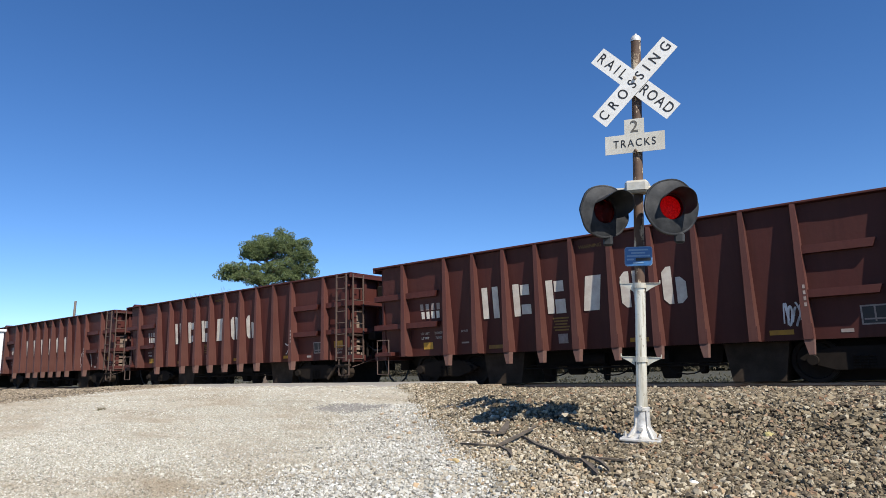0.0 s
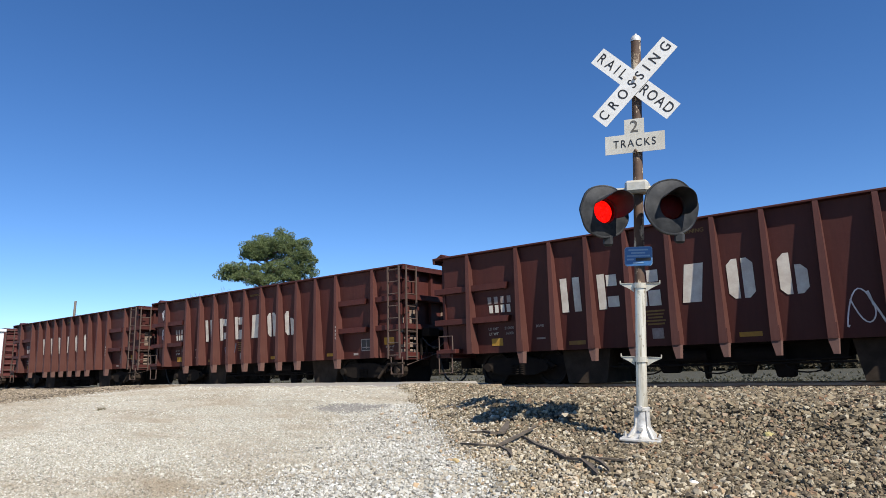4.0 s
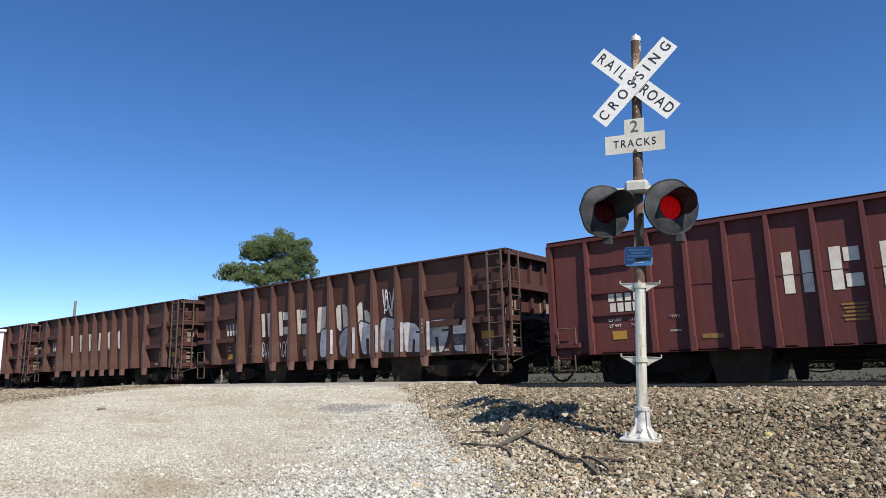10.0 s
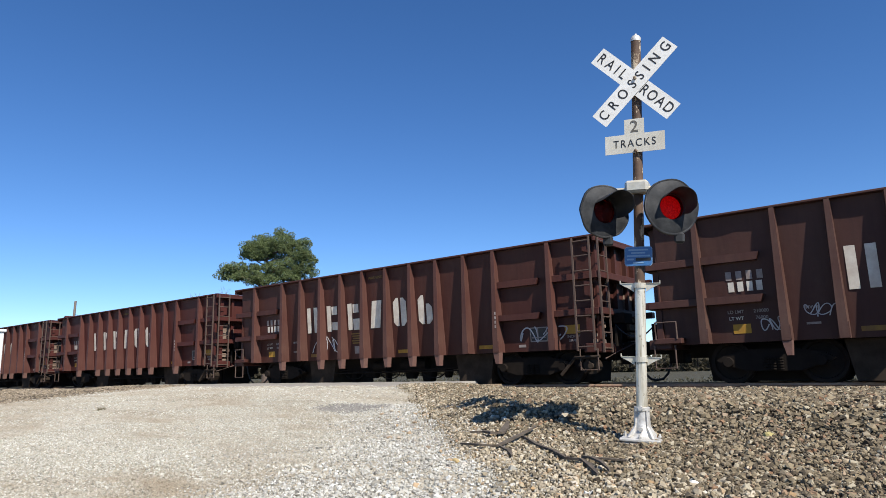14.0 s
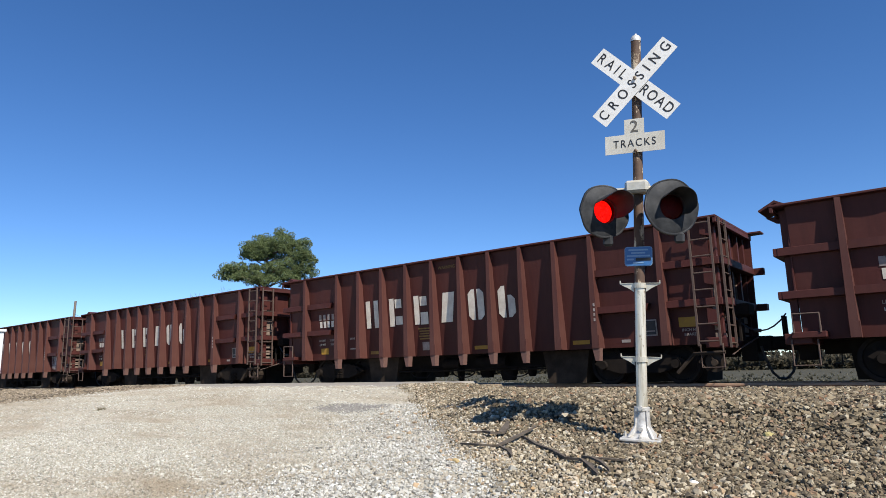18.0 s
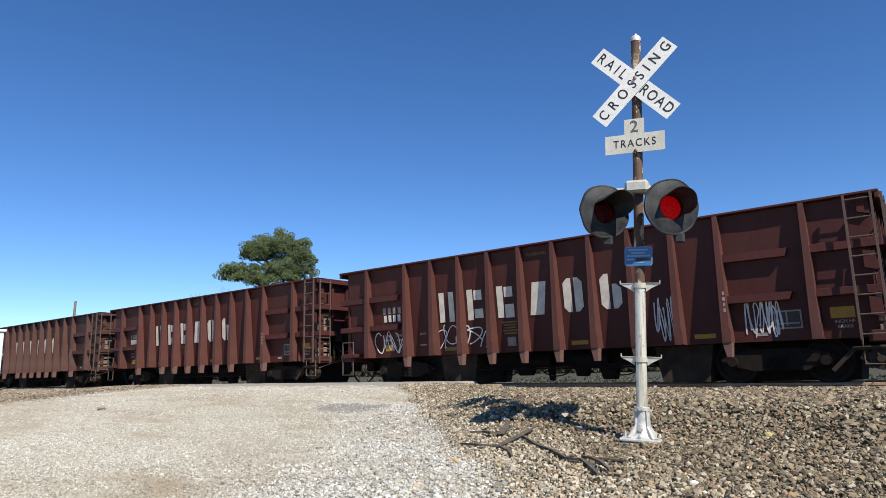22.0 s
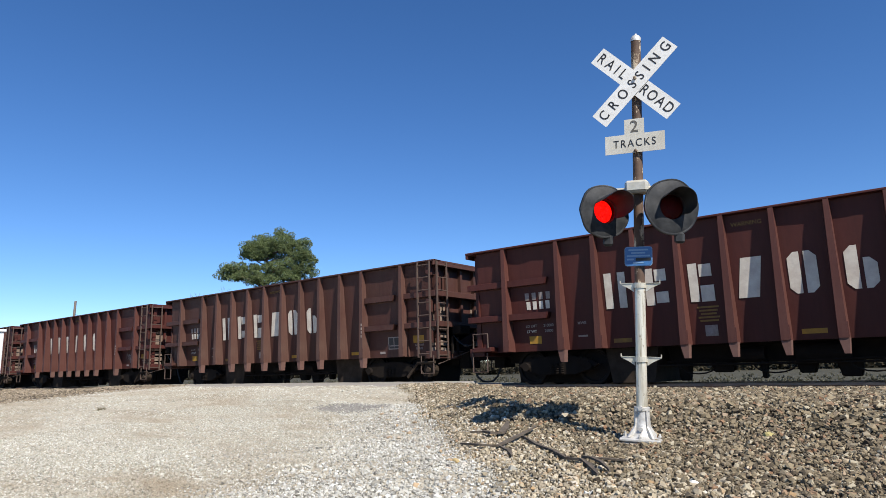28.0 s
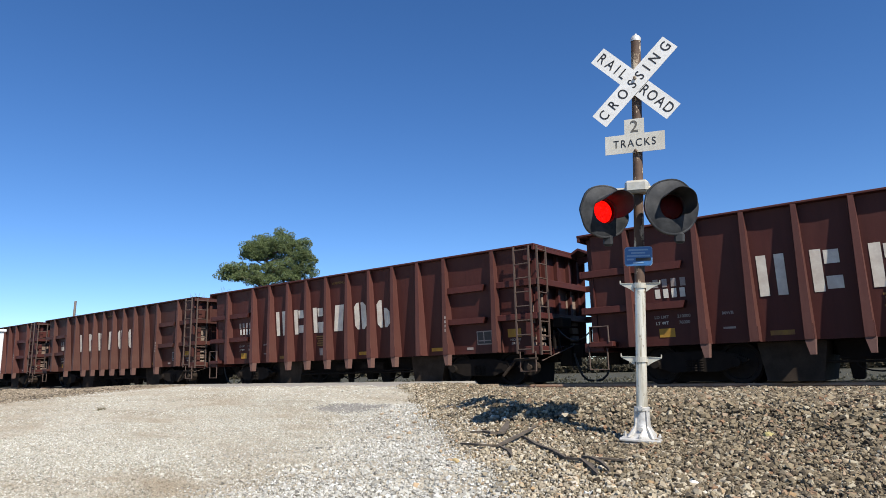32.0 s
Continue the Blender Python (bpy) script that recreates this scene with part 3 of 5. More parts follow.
def dented_sheet(low, posts, x0, x1):
    """The side sheet, slightly buckled between its posts."""
    bm = B()
    xs, zs = np.linspace(x0, x1, 90), np.linspace(low, 3.62, 9)
    rows = []
    for inner in (0.0, 0.02):
        for z in zs:
            row = []
            for x in xs:
                near = min(abs(x - q) for q in posts)
                d = min(1, near / 0.25) * min(1, (z - low) / 0.3, (3.62 - z) / 0.3)
                row.append(bm.verts.new((x, -sheet_y(z) + inner + 0.03 * d * abs(noise.noise((x * 1.1, z * 0.8, 3))), z)))
            rows.append(row)
    n = len(zs)
    for base, flip in ((0, False), (n, True)):
        for j in range(n - 1):
            for i in range(len(xs) - 1):
                q = (rows[base + j][i], rows[base + j][i + 1], rows[base + j + 1][i + 1], rows[base + j + 1][i])
                bm.faces.new(q[::-1] if flip else q)
    return bm


def both(f):
    """Run f for the side towards the road and for the far side."""
    for side in (1, -1):
        f(side)


def flipped(me, name):
    m2 = me.copy()
    m2.name = name
    m2.transform(pose(0, 0, 0, 0, 0, 180))
    return m2


def ladder(car, paint, x, y0, z0, z1, along, wide, rungs, name="ladder"):
    """Two stiles and their rungs; along: the axis of the rungs."""
    ax = Vector((1, 0, 0)) if along == "x" else Vector((0, 1, 0))
    c = Vector((x, y0, 0))
    root = part(name, box(box(B(), c - ax * wide / 2 + Vector((0, 0, (z0 + z1) / 2)), (0.042, 0.042, z1 - z0)), c + ax * wide / 2 + Vector((0, 0, (z0 + z1) / 2)), (0.042, 0.042, z1 - z0)), GEAR, car, "rusty steel ladder")
    for i in range(rungs):
        z = z0 + 0.1 + (z1 - z0 - 0.2) * i / (rungs - 1)
        p = c + Vector((0, 0, z))
        part("rung", span(B(), p - ax * wide / 2, p + ax * wide / 2, 0.016, None, 6), GEAR, root)


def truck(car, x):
    body = part("truck", box(box(B(), (x, 0, 0.52), (0.42, 1.9, 0.3), None, 0.03), (x, 0, 0.72), (0.35, 0.5, 0.2)), SHADE_DARK_STEEL, car, "grimy cast-steel truck")
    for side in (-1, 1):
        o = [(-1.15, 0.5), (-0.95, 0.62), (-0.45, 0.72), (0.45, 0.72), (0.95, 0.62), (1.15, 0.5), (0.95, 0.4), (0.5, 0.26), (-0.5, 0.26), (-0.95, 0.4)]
        f = part("side_frame", prism(B(), [(x + u, v) for u, v in o], side * 1.0 - 0.08, side * 1.0 + 0.08, "y"), SHADE_DARK_STEEL, body)
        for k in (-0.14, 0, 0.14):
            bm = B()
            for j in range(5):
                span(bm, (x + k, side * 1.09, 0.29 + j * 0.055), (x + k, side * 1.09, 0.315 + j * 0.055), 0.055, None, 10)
            part("spring", bm, SHADE_DARK_STEEL, body, "coil spring")
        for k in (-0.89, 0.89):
            part("bearing_cap", span(B(), (x + k, side * 1.0, 0.46), (x + k, side * 1.17, 0.46), 0.12, 0.1, 14), SHADE_DARK_STEEL, body, "round bearing cap")


def wheelset(car, x):
    bm = B()
    for side in (-1, 1):
        turn = Matrix.Translation((0, side * 0.75, 0)) @ pose(0, 0, 0, -90 * side)
        lathe(bm, [(0.0, 0.02), (0.1, 0.02), (0.16, -0.02), (0.36, -0.02), (0.38, 0.03), (0.455, 0.035), (0.457, -0.07), (0.485, -0.085), (0.485, -0.11), (0.38, -0.1), (0.36, -0.05), (0.0, -0.05)], turn, 32)
        for k in range(4):
            a = k * math.pi / 2
            box(bm, (0.25 * math.cos(a), side * 0.775, 0.25 * math.sin(a)), (0.05, 0.012, 0.05))
    span(bm, (0, -0.95, 0), (0, 0.95, 0), 0.075, None, 12)
    w = part("wheelset", bm, TREAD, car, "pair of steel wheels on an axle", True)
    w.matrix_basis = pose(x, 0, 0.457)


def gondola(kind, paint):
    """One high-sided gondola car, its middle at the origin and its rail at z = 0."""
    old = kind == "ribbed"
    SHEET["out"], SHEET["lean"] = (1.415, 0.22) if old else (1.43, 0.02)
    top, low = (3.68, 0.87) if old else (3.61, 0.72)
    car = new("gondola_car")
    ribs = RIB_PAINT["red" if old else "fresh"]
    inset = 0.28 if old else 0.14
    ext = 0.3 if old else 0.12  # the rear end overhangs further than the front
    front = HALF if old else HALF - 0.13
    nb, bay, first = (9, 1.018, 2.62) if old else (11, 0.861, 2.56)
    pos = [1.0] + [first + bay * i for i in range(nb + 1)] + [2 * HALF - 1.3]
    pos = [p - HALF - 0.05 for p in pos]
    r0 = solid(rib_mesh(top - (0.05 if old else 0.12), low, 0.1 if old else 0.085, 0.16 if old else 0.1), "rib", ribs)
    r1 = flipped(r0, "rib")
    s0 = solid(stub_mesh(low), "rib_foot", FOOT_DUST)
    s1 = flipped(s0, "rib_foot")

    def side(k):
        turn = pose(0, 0, 0, 0, 0, 0 if k > 0 else 180)
        p = part("side_sheet", dented_sheet(low, pos, -HALF + (0.0 if old else inset - ext), front - inset), paint, car, "dented oxide-red side sheet", True)
        p.matrix_basis = turn
        bm = box(B(), ((front - HALF - ext) / 2, -(OUT + 1.22) / 2, top - 0.025), (HALF + front + ext, OUT - 1.22, 0.05), None, 0.01)
        if not old:
            box(bm, ((front - HALF - ext) / 2, -OUT + 0.03, top - 0.065), (HALF + front + ext, 0.06, 0.12), None, 0.008)
        p = part("top_chord", bm, paint, car)
        p.matrix_basis = turn
        p = part("side_sill", box(box(B(), (0, 0.15 - sheet_y(low), low + 0.03), (2 * HALF - 0.9, 0.3, 0.03)), (0, 0.01 - sheet_y(low), low + 0.05), (2 * HALF - 0.9, 0.02, 0.1)), paint, car)
        p.matrix_basis = turn
        for i, x in enumerate(pos):
            m = r0 if k > 0 else r1
            p = part("rib", m, ribs, car)
            p.matrix_basis = pose(x if k > 0 else x, 0, 0)
            if old and i not in (0, 2, len(pos) - 3, len(pos) - 1):
                p = part("rib_foot", s0 if k > 0 else s1, FOOT_DUST, car)
                p.matrix_basis = pose(x, 0, 0)
        if not old:
            for a, b in zip(pos[1:-2], pos[2:-1]):
                p = part("weld_seam", box(B(), ((a + b) / 2, -sheet_y(2.2) - 0.002, 2.2 + random.uniform(-0.02, 0.02)), (b - a - 0.1, 0.012, 0.018)), paint, car)
                p.matrix_basis = turn
        # stiffening beams in the wide bays and round the ends
        beams = ((2.68, 0.17), (1.78, 0.16)) if old else ((2.84, 0.05), (2.2, 0.05), (1.66, 0.05))
        dep, out = 0.1, -OUT + 0.09
        for a, b in ((pos[0], pos[1]), (pos[-2], pos[-1])):
            for z, h in beams:
                o = [(a + 0.05, z - h / 2), (b - 0.42, z - h / 2), (b - 0.36, z + h / 2), (a + 0.05, z + h / 2)]
                yy = -sheet_y(z)
                p = part("side_beam", prism(B(), o, out if old else yy - dep + 0.04, yy + 0.01, "y"), paint, car)
                p.matrix_basis = turn
        for a, b in ((-HALF - ext, pos[0]), (pos[-1], HALF)) if old else ():
            for z, h in beams:
                yy = -sheet_y(z)
                p = part("side_beam", box(B(), ((a + b) / 2, (out + yy) / 2 + 0.01, z), (b - a - 0.1, yy - out + 0.02, h), None, 0.008), paint, car)
                p.matrix_basis = turn
    both(side)
    if old:
        for z in (3.3, 2.2, 1.3):
            part("corner_gusset", prism(B(), [(HALF - 0.4, z), (HALF - 0.2, z - 0.06), (HALF - 0.2, z + 0.3), (HALF - 0.4, z + 0.34)], -1.45, -1.2, "y"), paint, car)
    for k in (1, -1):
        hx = front if k > 0 else HALF + ext
        xe = front - inset if k > 0 else -HALF - 0.02
        part("end_sheet", box(B(), (xe, 0, 2.69 if old else (3.5 + low) / 2), (0.03, 2.7 if old else 2.8, 1.84 if old else 3.4 - low), None, 0.0), paint, car)
        part("end_slope", prism(B(), [(xe, 1.8), (xe - k * 2.0, 0.9), (xe - k * 2.0, 0.86), (xe, 1.76)], -1.1, 1.1, "y"), SHADE_DARK_STEEL, car, "dark sloping end floor")
        part("end_chord", box(box(B(), (k * (hx - 0.14), 0, top - 0.035), (0.28, 3.08, 0.06), None, 0.008), (k * (hx - 0.04), 0, top - 0.09), (0.07, 3.08, 0.16), None, 0.008), paint, car)
        for s in (-1, 1):
            part("end_bracket", prism(B(), [(xe, top - 0.1), (k * (hx - 0.06), top - 0.1), (xe, top - 0.42)], s * 1.2 - 0.03, s * 1.2 + 0.03, "y"), paint, car)
            part("corner_post", prism(B(), [(xe, top - 0.1), (xe + k * 0.14, top - 0.1), (xe + k * 0.14, low), (xe, low)], s * (1.2 if old else 1.46) - 0.07, s * (1.2 if old else 1.46) + 0.07, "y"), paint, car)
        for z, h in ((2.68, 0.17), (1.78, 0.16)) if old else ():
            part("end_beam", box(B(), (k * (hx - 0.12), 0, z), (0.3, 2.9, h), None, 0.01), paint, car)
        for yy in (-0.7, 0.0, 0.7) if old else ():
            part("end_post", box(B(), (k * (hx - 0.21), yy, 2.7), (0.12, 0.1, 1.7)), paint, car)
        part("end_sill", box(B(), (k * (hx - 0.25), 0, low + 0.02), (0.5, 2.9, 0.22), None, 0.015), paint, car)
        part("coupler", box(box(box(B(), (k * (HALF + 0.15), 0, 0.86), (0.8, 0.3, 0.34), None, 0.02), (k * (HALF + 0.58), 0.03, 0.86), (0.36, 0.24, 0.3), None, 0.04), (k * (HALF + 0.1), 0, 0.72), (0.35, 0.6, 0.5), None, 0.02), SHADE_DARK_STEEL, car, "grimy knuckle coupler")
        pts = [(k * (HALF + 0.36), -0.3 * k, 0.8), (k * (HALF + 0.43), -0.28 * k, 0.5), (k * (HALF + 0.52), -0.22 * k, 0.22), (k * (HALF + 0.62), -0.12 * k, 0.09), (k * (HALF + 0.73), 0.0, 0.07)]
        part("air_hose", tube(B(), pts, 0.03, 8), RUBBER, car, "black rubber air hose")
        for s in (-1, 1):
            x0 = k * (hx - 0.35)
            bm = tube(B(), [(x0 - k * 0.25, s * 1.48, low), (x0 - k * 0.25, s * 1.48, 0.36), (x0 + k * 0.22, s * 1.48, 0.36), (x0 + k * 0.22, s * 1.48, low)], 0.02)
            part("stirrup_step", bm, GEAR, car, "bent steel stirrup step")
        truck(car, k * 5.2)
        for q in (-0.89, 0.89):
            wheelset(car, k * 5.2 + q)
        for q in (-0.42, 0.42):
            part("brake_beam", box(B(), (k * 5.2 + q, 0, 0.42), (0.12, 1.5, 0.34), None, 0.02), SHADE_DARK_STEEL, car)
        # hopper end drawn down almost to the rail, a dark fill for the shade there
        part("end_hopper", prism(B(), [(k * 6.7, low + 0.1), (k * 3.9, low + 0.1), (k * 4.0, 0.03), (k * 6.6, 0.05)], -0.6, 0.6, "y"), SHADE_DARK_STEEL, car, "dark hopper bottom, drawn low to fill the shade around the truck")
        # sloping floor chutes over and beside the trucks
        part("slope_sheet", prism(B(), [(k * 6.6, 1.25), (k * 3.8, 0.9), (k * 3.8, 0.86), (k * 6.6, 1.2)], -0.95, 0.95, "y"), CHUTE, car)
        part("chute", prism(B(), [(k * 3.9, low + 0.05), (k * 2.55, low + 0.05), (k * 2.7, 0.04), (k * 3.75, 0.04)], -0.96, 0.96, "y"), CHUTE, car, "dusty grey discharge chute")
    part("floor", box(B(), (0, 0, low + 0.02), (2 * HALF - 0.9, 1.94, 0.06)), SHADE_DARK_STEEL, car)
    part("belly_hopper", prism(B(), [(-2.5, low + 0.02), (2.5, low + 0.02), (2.4, 0.45), (-2.4, 0.45)], -0.6, 0.6, "y"), SHADE_DARK_STEEL, car, "dark hopper bottom between the chutes")
    part("centre_sill", box(B(), (0, 0, 0.78), (2 * HALF - 0.4, 0.34, 0.4)), SHADE_DARK_STEEL, car)
    if not old:
        for k in (1, -1):
            for i in range(7):
                part("end_corrugation", span(B(), (k * (front - 0.14), -1.38, 1.05 + i * 0.38), (k * (front - 0.14), 1.38, 1.05 + i * 0.38), 0.09, None, 10), paint, car, "rounded pressed rib across the end", True)
    # brake gear under the middle
    part("brake_cylinder", span(B(), (-0.9, -0.75, 0.62), (-0.3, -0.75, 0.62), 0.16, None, 14), SHADE_DARK_STEEL, car)
    part("air_reservoir", span(B(), (0.3, -0.7, 0.62), (1.3, -0.7, 0.62), 0.19, None, 14), SHADE_DARK_STEEL, car)
    part("brake_rod", tube(B(), [(-2.4, -0.9, 0.5), (-0.9, -0.8, 0.55), (0.4, -1.0, 0.46), (2.5, -0.9, 0.5)], 0.02), SHADE_DARK_STEEL, car)
    part("train_pipe", tube(B(), [(-7.2, 0.3, 0.8), (-2, 0.35, 0.56), (2, 0.35, 0.56), (7.2, 0.3, 0.8)], 0.025), SHADE_DARK_STEEL, car)
    for x, w, z, y in ((-2.15, 0.3, 0.06, -0.4), (-1.25, 0.55, 0.24, -0.5), (-0.35, 0.12, 0.1, -0.7), (0.45, 0.42, 0.2, -0.5), (1.25, 0.5, 0.12, -0.6), (2.0, 0.18, 0.22, -0.6)):
        part("gate_lever", box(B(), (x, y, (z + 0.5) / 2), (w, 0.3, 0.5 - z), None, 0.03, (0.7, 0.8)), SHADE_DARK_STEEL, car, "grimy hopper gate casting")
    for k in (-1.7, -0.1, 1.7):
        pts = [(k + 0.42 * math.cos(q), -0.92, 0.42 - 0.2 * math.sin(q)) for q in np.linspace(0, math.pi, 9)]
        part("safety_loop", tube(B(), pts, 0.018), SHADE_DARK_STEEL, car, "bent rod loop")
    part("gate_shaft", span(B(), (-2.6, -0.92, 0.42), (2.6, -0.92, 0.42), 0.025, None, 8), SHADE_DARK_STEEL, car)
    for k in (1, -1):
        xe = front - inset if k > 0 else -HALF - 0.02
        for s in (-1, 1) if old and k > 0 else ():
            part("end_panel", box(B(), (xe + k * 0.022, s * 0.95, 2.2), (0.02, 0.76, 0.62), None, 0.004), END_DUST, car, "dusty tan end panel")
            for i in range(4):
                part("end_plate_step", box(B(), (xe + k * 0.03, s * 1.06, 1.02 + i * 0.22), (0.1, 0.6, 0.16), None, 0.01), END_DUST, car, "dusty tan step plate")
        if k > 0:
            part("valve_box", box(B(), (HALF + 0.12, -0.45, 1.62), (0.32, 0.5, 0.26), None, 0.02), SHADE_DARK_STEEL, car, "dark steel valve box")
            part("brake_disc", span(span(B(), (HALF - 0.34, -1.42, 0.46), (HALF - 0.34, -1.2, 0.46), 0.21, 0.18, 18), (HALF - 0.34, -1.5, 0.46), (HALF - 0.34, -1.4, 0.46), 0.07, None, 10), CHUTE, car, "dusty round brake cylinder")
        for y in (-0.62, -0.86):
            part("hose_post", box(B(), (k * (HALF + 0.1) - (ext if k < 0 else 0), y, 1.16), (0.06, 0.06, 0.5), None, 0.008), SHADE_DARK_STEEL, car)
    # ladders at the front corner, platform and rails at the rear one
    if old:
        ladder(car, paint, HALF - 0.36, -OUT - 0.06, low - 0.05, top - 0.05, "x", 0.46, 8)
    else:
        bm = B()
        for i in range(7):
            z = low + 0.35 + i * 0.42
            tube(bm, [(front - 0.6, -1.42, z), (front - 0.6, -1.5, z), (front - 0.05, -1.5, z), (front - 0.05, -1.42, z)], 0.014)
        part("grab_irons", bm, paint, car, "row of steel grab irons")
        part("ladder_stile", box(B(), (front - 0.6, -1.47, (low + top) / 2), (0.045, 0.05, top - low - 0.3)), paint, car)
    ladder(car, paint, front + 0.03, -1.22, low - 0.1, top - 0.05, "y", 0.46, 8, "end_ladder")
    ladder(car, paint, -HALF - ext - 0.03, 1.22, low - 0.1, top - 0.05, "y", 0.46, 8, "end_ladder")
    part("end_platform", box(B(), (-HALF - ext + 0.46, -1.3, 0.96), (0.62, 0.5, 0.12), None, 0.01), paint, car)
    x = -HALF - ext + 0.2
    bm = tube(B(), [(x, -OUT, 1.0), (x, -OUT, 1.38), (x + 0.48, -OUT, 1.38), (x + 0.48, -OUT, 1.0)], 0.022)
    part("grab_rail", bm, GEAR, car, "bent steel grab rail")
    lever = tube(B(), [(HALF + 0.06, -1.5, 0.62), (HALF + 0.12, -0.9, 0.78), (HALF + 0.3, -0.2, 1.0)], 0.018)
    part("uncoupling_lever", lever, GEAR, car)
    part("brake_rigging", tube(tube(B(), [(HALF - 1.15, -1.46, 0.25), (HALF - 0.75, -1.46, 0.66), (HALF - 0.1, -1.46, 0.68)], 0.045), [(HALF - 0.5, -1.45, 0.7), (HALF - 0.32, -1.45, 0.45), (HALF - 0.5, -1.45, 0.3), (HALF - 0.66, -1.45, 0.48), (HALF - 0.5, -1.45, 0.7)], 0.03), CHUTE, car, "dusty levers and rods")
    # stencilled marks: plain blocks where the owner's name stands
    lz, lh = (2.24, 0.86)
    for i in range(6):
        j = (1 if old else 3) + i
        cx = (pos[1 + j] + pos[2 + j]) / 2 + (-0.08 if old else 0.04)
        bm = B()
        lo, hi, a, b = lz - lh / 2, lz + lh / 2, cx - 0.27, cx + 0.27
        if i == 0:
            patch(patch(bm, a + 0.095, lz, 0.19, lh), b - 0.095, lz, 0.19, lh)
        elif i < 3:
            patch(bm, a + 0.1, lz, 0.2, lh)
            patch(patch(bm, b - 0.165, lz + lh * 0.3, 0.27, lh * 0.32), b - 0.155, lz - lh * 0.3, 0.29, lh * (0.3 if i == 1 else 0.42))
        elif i == 3:
            facet(bm, [(a, lo), (b - 0.12, lo), (b, hi), (a + 0.12, hi)])
        else:
            facet(bm, [(cx - 0.04, lo), (cx - 0.04, hi), (a + 0.12, hi), (a, hi - 0.12), (a, lo + 0.12), (a + 0.12, lo)])
            cut = 0.0 if i == 4 else 0.26
            facet(bm, [(cx + 0.04, lo), (b - 0.12, lo), (b, lo + 0.12), (b, hi - 0.12 - cut), (b - 0.12, hi - cut), (cx + 0.04, hi - cut)])
        part("painted_block", bm, WHITE_MARK, car, "weathered white painted block")
    cx = (pos[0] + pos[1]) / 2 + 0.1
    mz, mw = (2.3, 0.12) if old else (2.06, 0.15)
    for i in range(4):
        part("mark_bar", patch(B(), cx - 0.33 + i * 0.21, mz, mw, 0.19), DIM_MARK if old else WHITE_MARK, car, "plain pale stencil bar")
        part("mark_bar", patch(B(), cx - 0.3 + i * 0.19, mz - 0.24, mw, 0.21), WHITE_MARK, car, "plain white stencil bar")
    x = (pos[5] + pos[6]) / 2 + 0.1
    if old:
        stencil("WARNING", 0.13, car, x - 0.12, 3.4, FAINT_YELLOW, "faded yellow stencil")
        x = (pos[4] + pos[5]) / 2
        for i in range(5):
            part("warning_bar", patch(B(), x, 1.68 - i * 0.075, 0.46 - 0.06 * (i % 3), 0.04), FAINT_YELLOW, car, "faded yellow stencil bar")
    else:
        for i in range(5):
            part("warning_bar", patch(B(), x, 1.52 - i * 0.075, 0.46 - 0.06 * (i % 3), 0.04), FAINT_YELLOW, car, "faded yellow stencil bar")
    for z, txt, num in ((1.52, "LD LMT", "210000" if old else "211300"), (1.38, "LT WT", "76000" if old else "74700")):
        stencil(txt, 0.1, car, cx - 0.27, z, WHITE_MARK if z < 1.4 or not old else DIM_MARK, "small pale weight stencil")
        stencil(num, 0.1, car, cx + 0.24, z, DIM_MARK, "small faded weight figures")
    part("yellow_square", patch(B(), cx - 0.18, 1.16, 0.36, 0.2), YELLOW_MARK, car, "yellow stencilled square")
    stencil("MWB", 0.1, car, pos[1] + 0.48, 1.52, DIM_MARK, "small faded stencil")
    part("data_bar", patch(B(), pos[1] + 0.48, 1.2, 0.26, 0.045), DIM_MARK, car, "faded stencil bar")
    cx = (pos[-2] + pos[-1]) / 2 + 0.32
    part("data_panel", patch(B(), cx, 1.3, 0.46, 0.32, 0.009), BLACK_MARK, car, "black data panel in a pale frame")
    part("data_frame", patch(B(), cx, 1.3, 0.52, 0.38, 0.005), DIM_MARK, car)
    part("panel_line", patch(patch(B(), cx - 0.02, 1.32, 0.03, 0.3, 0.012), cx, 1.22, 0.42, 0.03, 0.012), DIM_MARK, car)
    part("small_plate", patch(B(), cx - 0.52, 1.02, 0.22, 0.07), DIM_MARK, car)
    cx = (pos[-1] + HALF) / 2 - 0.12
    part("yellow_square", patch(B(), cx - 0.1 if old else pos[-1] - 0.32, 1.38 if old else 1.0, 0.42, 0.22), YELLOW_MARK, car, "yellow stencilled square")
    for z, txt in ((1.2, "INCH HF"), (1.1, "BRAKE")):
        stencil(txt, 0.09, car, cx - 0.08, z, DIM_MARK, "small pale brake stencil")
    for j in (2, 6, 9):
        x = (pos[j] + pos[j + 1]) / 2 - 0.02
        part("yellow_bar", patch(B(), x, 1.04, 0.46, 0.1), YELLOW_MARK if j in (6, 9) else FAINT_YELLOW, car, "faded yellow stencilled bar")
    x = (pos[4] + pos[5]) / 2 + 0.02
    part("pale_tag", patch(B(), x, 1.16, 0.27, 0.24), DIM_MARK, car) if old else None
    x = pos[-2] + 0.0
    for i in range(4):
        part("rib_stencil", box(B(), (x + 0.03, -OUT - 0.003, 1.92 - i * 0.12), (0.045, 0.004, 0.075)), DIM_MARK, car, "small faded stencil mark")
    return car


PITCH = 16.231
LOOKS = ("red", "red", "red", "red", "red", "fresh", "brown", "brown", "dull", "red", "red",
         "red", "red", "red", "brown", "red", "brown", "red", "red", "dull", "red")
LABELS = {
    "red": "oxide-red ribbed gondola car with white painted blocks",
    "dull": "dull red-brown ribbed gondola car, streaked with rust",
    "brown": "dusty brown rust-streaked ribbed gondola car",
    "fresh": "clean maroon gondola car with smooth narrow ribs",
}
